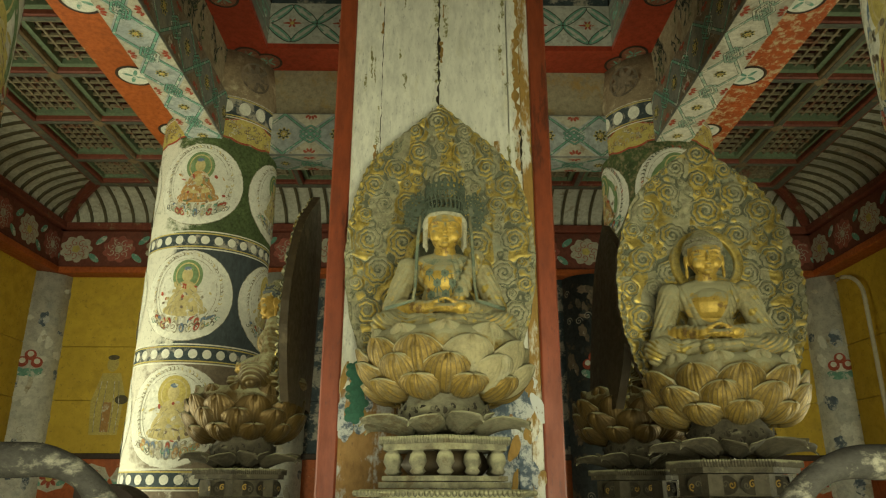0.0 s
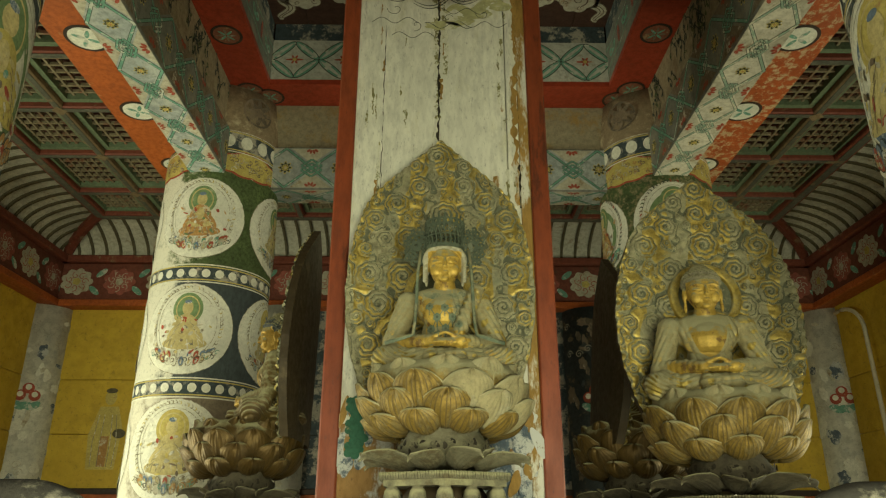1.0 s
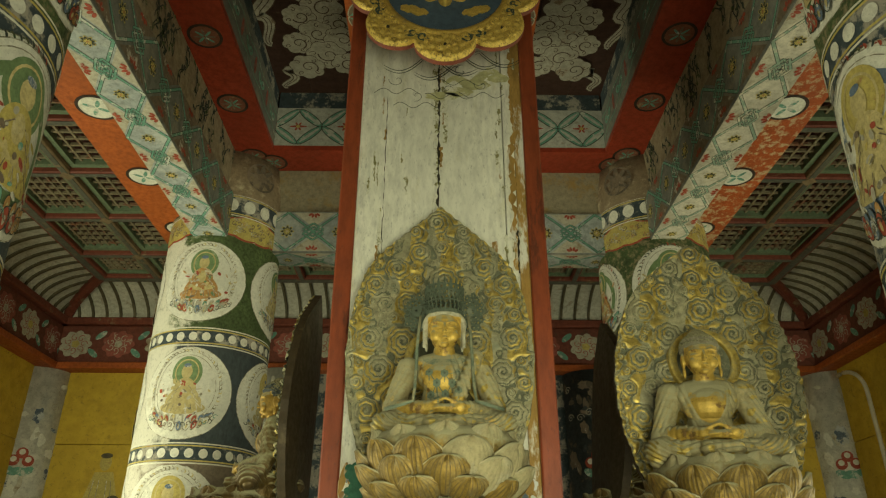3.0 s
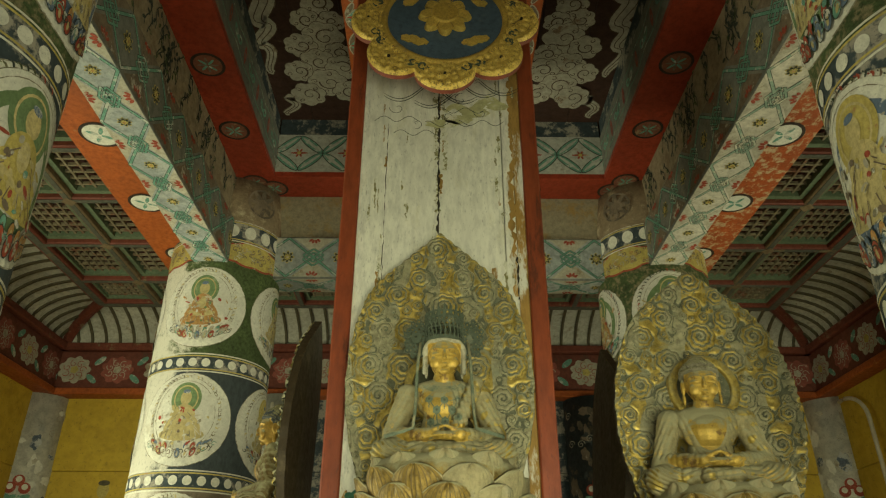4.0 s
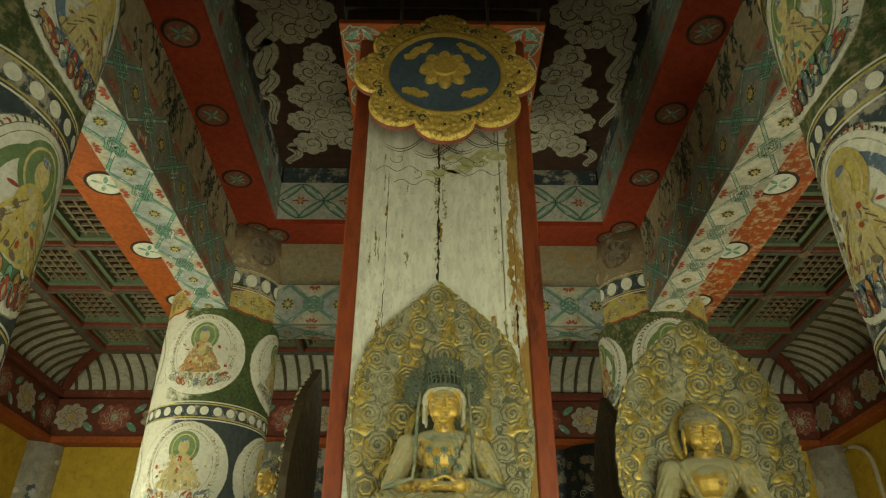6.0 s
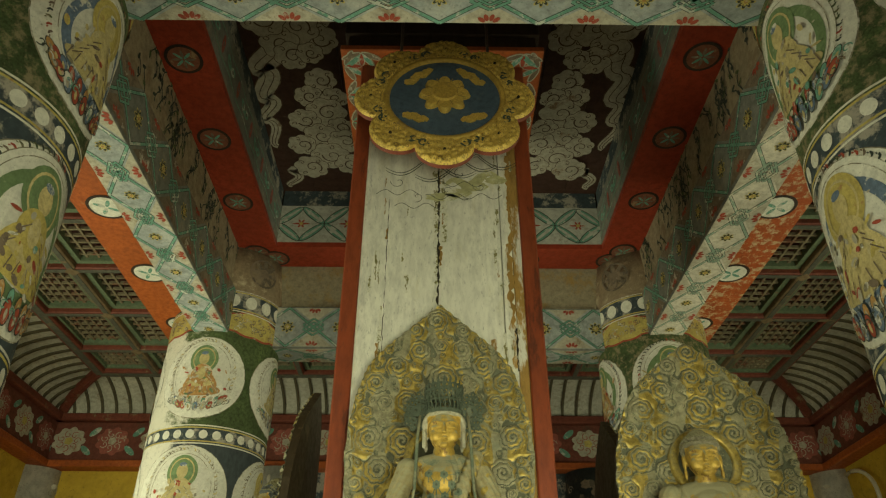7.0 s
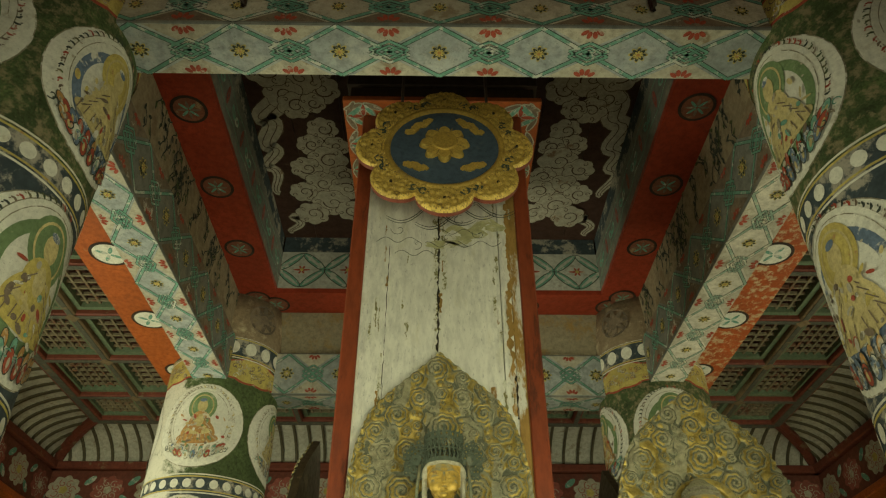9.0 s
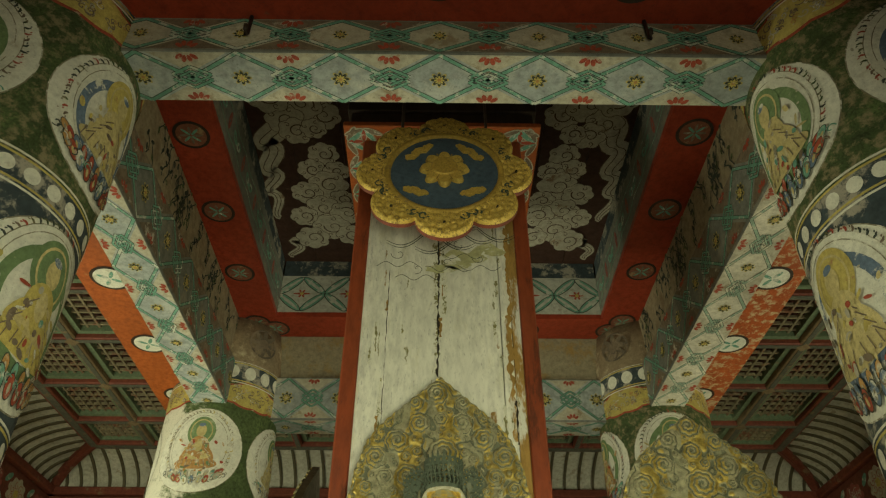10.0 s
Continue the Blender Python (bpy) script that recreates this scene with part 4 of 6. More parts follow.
ragged(-0.011, 1.45, 2.25, 0.007, "crack", 0.0022, 60, 0.003)
ragged(-0.02, 1.82, 2.0, 0.012, "mould", 0.0012, 26)
ragged(0.012, 1.75, 1.98, 0.012, "mould", 0.001, 26)
ragged(-0.19, 1.2, 1.95, 0.0022, "crack", 0.0022, 50, 0.002)
ragged(-0.2, 1.3, 1.5, 0.009, "mould", 0.001, 16, 0.003)
ragged(-0.225, 1.6, 1.72, 0.007, "mould", 0.001, 10, 0.003)
ragged(0.235, 1.28, 1.75, 0.018, "rotten", 0.0024, 30, 0.006)
ragged(0.17, 1.3, 1.38, 0.02, "rotten", 0.0024, 10, 0.002)
ragged(0.245, 1.75, 2.15, 0.014, "rotten", 0.0024, 30, 0.005)
ragged(0.244, 1.27, 1.42, 0.006, "crack", 0.003, 12, 0.003)
ragged(-0.12, 1.55, 1.62, 0.014, "mould", 0.001, 8)
for i in range(46):
    u0 = r.choice((-0.011, -0.19, 0.21, 0.243, r.uniform(-0.26, 0.24))) + r.uniform(-0.025, 0.025)
    z0 = r.uniform(1.2, 2.2)
    ragged(u0, z0, z0 + r.uniform(0.02, 0.11), r.uniform(0.003, 0.012), r.choice(("mould", "mould", "rotten")), 0.0006 + 0.00002 * i, 9, 0.002)
ragged(-0.014, 1.5, 2.2, 0.015, "mould", 0.0004, 110, 0.005)
ragged(0.004, 1.9, 2.2, 0.013, "mould", 0.0005, 50, 0.005)
part("cracks", g, t, "dark cracks and olive mould stains")
g = Geo(lambda u, v, h: (u, -hw + 0.004 - h, E + v))
for u, v, q in ((-0.16, 2.02, 0.05), (-0.09, 1.95, 0.04), (0.07, 2.06, 0.05), (0.14, 2.0, 0.045), (0.02, 1.98, 0.03)):
    g.spiral(u, v, q * 0.6, "line", 0.001, 0.002, 0.9, u * 20)
    g.ribbon([(u + 0.005 * k, v - q + 0.012 * math.sin(k * 0.35 + u * 9)) for k in range(-16, 17)], 0.0022, "line", 0.0012)
for u, v, a, b in ((0.06, 1.97, 0.05, 0.02), (0.12, 2.0, 0.05, 0.022), (0.0, 1.95, 0.06, 0.018), (0.2, 2.03, 0.04, 0.018)):
    g.disc(u, v, a, b, "straw2", 0.0006, seg=24, lobes=7, deep=0.2)
for u, v, e in ((-0.13, 2.1, 1), (-0.02, 2.07, 1), (0.05, 2.09, -1), (0.13, 2.12, -1), (0.2, 2.13, -1)):
    # long sweeping double outline of a cloud bank
    for o in (0.0, 0.012):
        g.ribbon([(u + e * 0.1 * (k / 20 - 0.5) * 1.6, v - o - 0.05 * abs(math.sin(k / 20 * 3.1 + 0.3)) + 0.03 * (k / 20)) for k in range(21)], lambda q: 0.0014 + 0.0022 * math.sin(q * 3.1), "line", 0.0014)
g.ribbon([(0.01 + 0.006 * k, 2.0 + 0.02 * math.sin(k * 0.3) + 0.0016 * k) for k in range(36)], lambda q: 0.012 + 0.026 * math.sin(q * 3.1), "straw2", 0.0007)
M["straw2"] = material("pale_green_yellow_cloud", (0.5, 0.48, 0.24), (0.6, 0.58, 0.45), 0.4, 0.8, scale=10)
part("cloud_painting", g, t, "thin outlined clouds near the top")
# flakes of chalk ground over the bare lower boards, and a painted leaf
g = Geo(lambda u, v, h: (u, -hw + 0.0035 - h, E + v))
for i in range(52):
    u = r.choice((r.uniform(-0.278, -0.2), r.uniform(0.17, 0.278), r.uniform(-0.278, 0.278)))
    v = 0.64 - abs(r.gauss(0, 0.13)) + 0.03
    g.disc(u, v, r.uniform(0.006, 0.022), r.uniform(0.012, 0.05), r.choice(("bluepeel", "rotten", "rotten", "bluepeel", "peeled")), 0.0002 + 0.00003 * i, seg=26, lobes=r.choice((3, 5)), deep=0.25, turn=r.uniform(-0.4, 0.4))
for k in range(5):
    g.disc(-0.238 + 0.012 * (k % 2), 0.55 + 0.03 * k, 0.026, 0.024, "emerald", 0.0034 + 0.0002 * k, seg=30, lobes=5, deep=0.3)
part("flaked_paint", g, t, "flakes of white ground and a green painted leaf")

g = Geo()
hc = 0.415
for q, z0, z1, k in ((hc, 2.63, 2.66, "orange"), (hc - 0.025, 2.66, 2.74, "dark"), (hc - 0.01, 2.74, CZ, "dark")):
    g.box(-q, q, -q, q, E + z0, E + z1, k, 0.004)
cb = tagged(part("capital_board", g, at=pose(0, CY, 0)), "orange painted square board at the head of the casing", "capital", kind="structure")
f = Geo(lambda u, v, h: (u, v, E + 2.628 - h))
for side in range(4):
    ca, sa = (1, 0, -1, 0)[side], (0, 1, 0, -1)[side]
    for i in range(-2, 3):
        u, v = i * 0.166, -hc + 0.012
        tt = side * math.pi / 2
        for j, a in enumerate((-1.15, -0.6, 0, 0.6, 1.15)):
            b = tt + math.pi / 2 + a
            x, y = u * ca - v * sa, u * sa + v * ca
            ln = 0.045 if j != 2 else 0.036
            f.disc(x + ln * math.cos(b), y + ln * math.sin(b), ln, 0.015, "cream", 0.001 + 0.0003 * j, seg=18, turn=b)
            f.disc(x + ln * math.cos(b), y + ln * math.sin(b), ln * 0.86, 0.0095, ("umber", "teal", "flame", "teal", "umber")[j], 0.0026 + 0.0003 * j, seg=18, turn=b)
part("leaf_painting", f, cb, "brown, green and cream leaf painting")

# ---- altar platform and railing ----
g = Geo()
g.box(-1.75, 1.75, NY - 0.36, FY + 0.5, 0.0, E - 0.16, "dark", 0.01)
g.box(-1.8, 1.8, NY - 0.41, FY + 0.55, E - 0.16, E - 0.1, "dark", 0.015)
structure("altar_platform", g, "dark wooden altar platform under the statues", "platform")


def railing(s):
    t = thing("railing", pose(0, NY - 0.345, E - 0.1), "weathered dark railing with a down-curved end", "railing", "railings")
    z = 0.1
    path = [(s * x, 0, z + 0.39) for x in (1.7, 1.3, 0.9, 0.7, 0.55, 0.47)]
    path += [(s * (0.47 - 0.11 * math.sin(a)), 0, z + 0.39 - 0.11 * (1 - math.cos(a)) * 0.9 + 0.004 * math.sin(2 * a)) for a in [i * math.pi / 2 / 16 for i in range(1, 17)]]
    path += [(s * 0.355, 0, z + 0.2), (s * 0.35, 0, z - 0.1)]
    g = Geo()
    g.tube(path, lambda q: 0.0165 + 0.003 * math.sin(q * 9), "rail", 14)
    part("handrail", g, t, smooth=True)
    g = Geo()
    g.tube([(s * 1.7, 0, z + 0.2), (s * 0.37, 0, z + 0.2)], 0.012, "rail", 8)
    part("mid_rail", g, t, smooth=True)
    for x in (0.6, 1.1, 1.65):
        g = Geo()
        g.box(s * x - 0.015, s * x + 0.015, -0.015, 0.015, 0, z + 0.375, "rail", 0.003)
        part("baluster", g, t)


railing(-1)
railing(1)
t = thing("low_post", pose(-0.93, 2.2, E - 0.1), "pale short post with a dark curved cap beside the pillar", "post")
g = Geo()
g.box(-0.045, 0.045, -0.045, 0.045, 0, 0.43, "white", 0.006)
part("shaft", g, t)
g = Geo()
for i in range(9):
    x0, x1 = -0.075 + 0.02 * i, -0.055 + 0.02 * i
    za, zb = [0.47 - 0.02 * abs((x + 0.01) / 0.08) ** 2.5 for x in (x0, x1)]
    g.put([(x, y, z) for x, z in ((x0, za), (x1, zb), (x1, zb - 0.035), (x0, za - 0.035)) for y in (-0.055, 0.055)], [(0, 2, 3, 1), (4, 6, 7, 5), (0, 6, 4, 2), (1, 3, 5, 7), (0, 1, 7, 6), (2, 4, 5, 3)], "dark")
part("cap", g, t, "dark curved wooden cap")

# ---- lotus pedestals ----


def petal_mesh(length, width, cup, th0, th1, key="petal", tip=22, heart=1.0):
    """A broad ribbed petal with a notched, turned-out lip; it leaves the axis along -y at th0 degrees from upright and rises to th1."""
    g = Geo()
    nu, nv = 41, 15
    prof, y, z = [], 0.0, 0.0
    rows = [math.sin(math.pi / 2 * j / (nv - 1)) for j in range(nv)]
    for j, v in enumerate(rows):
        th = radians(th0 + (th1 - th0) * v + (tip * 0.9 * (v - 0.84) / 0.16 if v > 0.84 else 0))
        step = length * (rows[min(nv - 1, j + 1)] - v)
        prof.append((y, z, th))
        y -= math.sin(th) * step
        z += math.cos(th) * step
    pts = []
    for side in (0, 1):
        for j, v in enumerate(rows):
            w = width * (0.62 + 0.38 * math.sin(math.pi / 2 * min(1, v / 0.5))) * (1 if v < 0.5 else max(0.015, (1 - ((v - 0.5) / 0.5) ** 2.3)) ** 0.52)
            y, z, th = prof[j]
            for i in range(nu):
                u = -1 + 2 * i / (nu - 1)
                d = cup * (u * u + 0.25 * u ** 4) * (1 - 0.75 * max(0, (v - 0.6) / 0.4)) + 0.0026 * (abs(math.cos(u * 17)) - 0.5) * (1 - 0.85 * v ** 3) - 0.005 * side
                d += heart * 0.012 * math.exp(-(u * 5) ** 2) * max(0, (v - 0.45) / 0.55) ** 2
                dz = -heart * 0.06 * length * math.exp(-(u * 6) ** 2) * max(0, (v - 0.8) / 0.2) + 0.05 * length * math.exp(-(u * 16) ** 2) * (v > 0.99)
                pts.append((u * w / 2, y + d * math.cos(th) - dz * math.sin(th), z + d * math.sin(th) + dz * math.cos(th)))
    lip, ribline = (("lip", "ribline") if key in ("petal", "dustpetal") else (key, key))
    for j in range(nv - 1):
        for i in range(nu - 1):
            u = -1 + 2 * (i + 0.5) / (nu - 1)
            # narrow darker lines follow the ribs, the rim is paler
            k = lip if j > nv - 3 or abs(u) > 0.95 else (ribline if math.cos(u * 34) < -0.72 and j < nv - 3 else key)
            a = j * nu + i
            g.f.append((a, a + nu, a + 1 + nu, a + 1))
            b = a + nu * nv
            g.f.append((b, b + 1, b + 1 + nu, b + nu))
            g.k += [k if key != "dustpetal" or k != "ribline" else "dustpetal"] * 2
    rim = [i for i in range(nu)] + [j * nu + nu - 1 for j in range(1, nv)] + [(nv - 1) * nu + i for i in range(nu - 2, -1, -1)] + [j * nu for j in range(nv - 2, 0, -1)]
    g.f += [(rim[k], rim[(k + 1) % len(rim)], rim[(k + 1) % len(rim)] + nu * nv, rim[k] + nu * nv) for k in range(len(rim))]
    g.k += [lip] * len(rim)
    g.v = pts
    return g


PET = {key: [petal_mesh(0.098, 0.116, 0.026, 20, -8, top).mesh("petal", True), petal_mesh(0.108, 0.124, 0.027, 46, -2, key).mesh("petal", True),
             petal_mesh(0.11, 0.124, 0.026, 74, 8, key).mesh("petal", True), petal_mesh(0.1, 0.118, 0.025, 98, 18, key).mesh("petal", True)] for key, top in (("petal", "dustpetal"), ("dimpetal", "dimpetal"), ("dustpetal", "dustpetal"))}
LEAF = {k: petal_mesh(0.125, 0.1, 0.016, 66, 84, k, 34, -0.6).mesh("leaf", True) for k in ("stand", "standdark")}


def lotus_pedestal(m, label, key="petal", st="stand", gallery=True):
    """Heights from the underside of the lotus: the flower above, the carved stand below."""
    t = thing("lotus_pedestal", m, label, "pedestal", "lotus pedestals")
    g = Geo()
    g.lathe([(0.1, 0.0), (0.14, 0.02), (0.18, 0.06), (0.188, 0.12), (0.17, 0.148), (0.0, 0.152)], key, 36, caps=False)
    part("seed_head", g, t, smooth=True)
    r = random.Random(9)
    for row, (n, rad, z) in enumerate(((10, 0.166, 0.06), (10, 0.163, 0.026), (10, 0.14, 0.004), (10, 0.117, -0.006))):
        for i in range(n):
            a = 360 / n * (i + (0.5 if row % 2 else 0)) + r.uniform(-2, 2)
            kk = "dustpetal" if key == "petal" and gallery and row < 3 and 4 < a % 360 < 130 else key
            part("petal", PET[kk][row], t, at=pose(0, 0, 0, 0, 0, a) @ pose(0, -rad, z + r.uniform(-0.003, 0.003), r.uniform(-4, 4), 0, r.uniform(-3, 3)))
    g = Geo()
    g.lathe([(0.075, -0.075), (0.1, -0.062), (0.105, -0.03), (0.085, -0.005), (0.12, 0.004)], st, 36, lobes=16, deep=0.06)
    nk = part("neck", g, t, "pale carved openwork neck", True)
    g = Geo(ring_place(0.106, 0, -0.035))
    for i in range(40):
        u = 2 * math.pi * 0.106 * i / 40
        # flat dark discs paint the shade inside the openwork's holes
        g.disc(u, 0.012 * math.sin(i * 2.1), 0.005 + 0.002 * math.sin(i * 3.7), 0.008, "crack", 0.0065, seg=10, turn=i * 0.9, lobes=3, deep=0.4)
        g.spiral(u + 0.008, 0.014 * math.sin(i * 2.1 + 2.2), 0.008, st, 0.0075, 0.004, 1.1, i, 1 if i % 2 else -1, 12)
    tagged(part("carving", g, nk), kind="stuff")
    for i in range(8):
        part("leaf", LEAF[st], t, at=pose(0, 0, 0, 0, 0, 45 * i + 22.5) @ pose(0, -0.085, -0.085, 4 * (i % 2), 0, 0))
    octo = lambda q: [(q * math.cos(math.radians(30 + 60 * i)), q * math.sin(math.radians(30 + 60 * i))) for i in range(6)]
    g = Geo()
    g.prism(octo(0.165), -0.105, -0.092, st)
    g.prism(octo(0.158), -0.12, -0.107, st)
    us = part("upper_slab", g, t)
    g = Geo()
    for i in range(6):
        a0, a1 = math.radians(30 + 60 * i), math.radians(90 + 60 * i)
        for k in range(24):
            q = (k + 0.5) / 24
            x, y = 0.166 * (math.cos(a0) * (1 - q) + math.cos(a1) * q), 0.166 * (math.sin(a0) * (1 - q) + math.sin(a1) * q)
            g.tube([(x * 0.995, y * 0.995, -0.107), (x, y, -0.0985), (x * 0.995, y * 0.995, -0.091)], 0.0032, st, 6)
    tagged(part("fluting", g, us, smooth=True), kind="stuff")
    if gallery:
        for i in range(6):
            a = math.radians(30 + 60 * i)
            for da in (-0.0, 0.52):
                q = 0.135 if da == 0 else 0.118
                g = Geo()
                g.lathe([(0.011, -0.172), (0.018, -0.165), (0.013, -0.158), (0.02, -0.145), (0.017, -0.13), (0.011, -0.122), (0.016, -0.1195)], st, 14, q * math.cos(a + da), q * math.sin(a + da))
                part("baluster", g, t, smooth=True)
        g = Geo()
        g.lathe([(0.07, -0.172), (0.085, -0.15), (0.07, -0.12)], "shade", 18, lobes=9, deep=0.25)
        part("carved_core", g, t, "dark carved core between balusters", True)
    else:
        g = Geo()
        g.prism(octo(0.138), -0.172, -0.122, st)
        bx = part("panel_body", g, t, "dark six-sided body with carved panels")
        for i in range(6):
            for e in (-0.036, 0.036):
                m = pose(0, 0, -0.147, 0, 0, 60 * i) @ pose(e, -0.12, 0)
                g = Geo(lambda u, v, h, m=m: tuple(m @ Vector((u, -h, v))))
                # flat dark disc colours the panel's ground
                g.disc(0, 0, 0.03, 0.021, "crack", 0.001, seg=24)
                for k in range(3):
                    g.spiral(-0.016 + 0.016 * k, 0.003 * math.sin(k * 2 + i), 0.009, "oldgold" if (i + k) % 2 else st, 0.003, 0.0035, 1.2, k + i, 1 if k % 2 else -1, 16)
                part("carved_panel", g, bx, "sunken panel with gilt scrolls")
    g = Geo()
    g.prism(octo(0.16), -0.185, -0.174, st)
    g.prism(octo(0.168), -0.2, -0.187, st)
    part("lower_slab", g, t)
    g = Geo()
    n = 72
    out = [((0.2 + 0.006 * math.cos(i * 6.283 * 9 / n)) * math.cos(6.283 * i / n), (0.2 + 0.006 * math.cos(i * 6.283 * 9 / n)) * math.sin(6.283 * i / n)) for i in range(n)]
    g.prism(out, -0.218, -0.202, st, inset=0.04)
    ss = part("scalloped_slab", g, t)
    g = Geo()
    for i in range(110):
        a = 6.28318 * i / 110
        q = 0.203 + 0.006 * math.cos(a * 9)
        g.lathe([(0.001, -0.2165), (0.0045, -0.213), (0.0045, -0.207), (0.001, -0.2035)], st, 6, q * math.cos(a), q * math.sin(a))
    tagged(part("beading", g, ss, smooth=True), kind="stuff")
    g = Geo()
    g.lathe([(0.25, -0.36), (0.245, -0.3), (0.21, -0.25), (0.16, -0.22)], st, 64, lobes=16, deep=0.04)
    part("lower_lotus", g, t, smooth=True)
    g = Geo()
    g.prism(octo(0.27), -0.66, -0.36, st)
    part("base", g, t)
    return t


CP = (0.006, 1.79)
lotus_pedestal(pose(*CP, E + 0.56), "gilded lotus pedestal on a pale carved stand before the white casing")
RP = (0.708, 1.87)
lotus_pedestal(pose(*RP, E + 0.515, 0, 0, 12), "gilded lotus pedestal with glinting petals beside the casing", "petal", "standdark", False).scale = (0.94, 0.94, 1)
# side lotuses: their shade is put into the petal colour
dim_lotus = lotus_pedestal(pose(-0.615, CY, E + 0.505, 0, 0, 5), "gilt lotus pedestal coloured dark as if shaded, beside the painted pillar", "dimpetal", "standdark", False)
dim_lotus.scale = (0.9, 0.9, 1)
for m, lb in ((pose(0.62, CY + 0.03, E + 0.505, 0, 0, 20), "lotus pedestal coloured dark as if shaded, behind another"), (pose(0.0, CY + 0.6, E + 0.505), "lotus pedestal coloured dark as if shaded, behind the casing")):
    tagged(copy_thing(dim_lotus, m), lb)

# ---- statues, each one plain mesh ----

from mathutils.bvhtree import BVHTree


def fused(parts, voxel, rules, carve, smooth=2):
    """Blends rounded forms into one skin, cuts folds into it; rules pick the surface of each place."""
    g = Geo()
    ball = [(0, 0, -1)] + [(math.cos(a) * math.cos(b), math.cos(a) * math.sin(b), math.sin(a)) for a in [math.pi * (j / 12 - 0.5) for j in range(1, 12)] for b in [6.28318 * i / 18 for i in range(18)]] + [(0, 0, 1)]
    skin = [(0, 1 + (i + 1) % 18, 1 + i) for i in range(18)] + [(199, 181 + i, 181 + (i + 1) % 18) for i in range(18)]
    skin += [(1 + j * 18 + i, 1 + j * 18 + (i + 1) % 18, 19 + j * 18 + (i + 1) % 18, 19 + j * 18 + i) for j in range(10) for i in range(18)]
    for c, r, rot in parts:
        m = Matrix.LocRotScale(Vector(c), Euler([radians(a) for a in rot]), Vector(r))
        g.put([tuple(m @ Vector(p)) for p in ball], skin, "robe")
    me = g.mesh("statue")
    tmp = new("statue_raw", me)
    rm = tmp.modifiers.new("fuse", "REMESH")
    rm.mode, rm.voxel_size, rm.use_smooth_shade = "VOXEL", voxel, True
    sm = tmp.modifiers.new("ease", "SMOOTH")
    sm.factor, sm.iterations = 0.5, smooth
    dg = bpy.context.evaluated_depsgraph_get()
    out = bpy.data.meshes.new_from_object(tmp.evaluated_get(dg))
    bpy.data.objects.remove(tmp)
    n = len(out.vertices)
    co, no = np.empty(n * 3, np.float32), np.empty(n * 3, np.float32)
    out.vertices.foreach_get("co", co)
    out.vertex_normals.foreach_get("vector", no)
    co, no = co.reshape(n, 3), no.reshape(n, 3)
    co += no * carve(co[:, 0], co[:, 1], co[:, 2])[:, None].astype(np.float32)
    out.vertices.foreach_set("co", co.ravel())
    out.update()
    keys = ["robe", "bright", "curl", "gilt", "capwhite"]
    out.materials.clear()
    for k in keys:
        out.materials.append(M[k])
    for p in out.polygons:
        p.material_index = keys.index(rules(p.center, p.normal))
        p.use_smooth = True
    return out


def limb(a, b, r0, r1, n=7):
    a, b = Vector(a), Vector(b)
    return [(tuple(a.lerp(b, i / (n - 1))), (r0 + (r1 - r0) * i / (n - 1),) * 3, (0, 0, 0)) for i in range(n)]


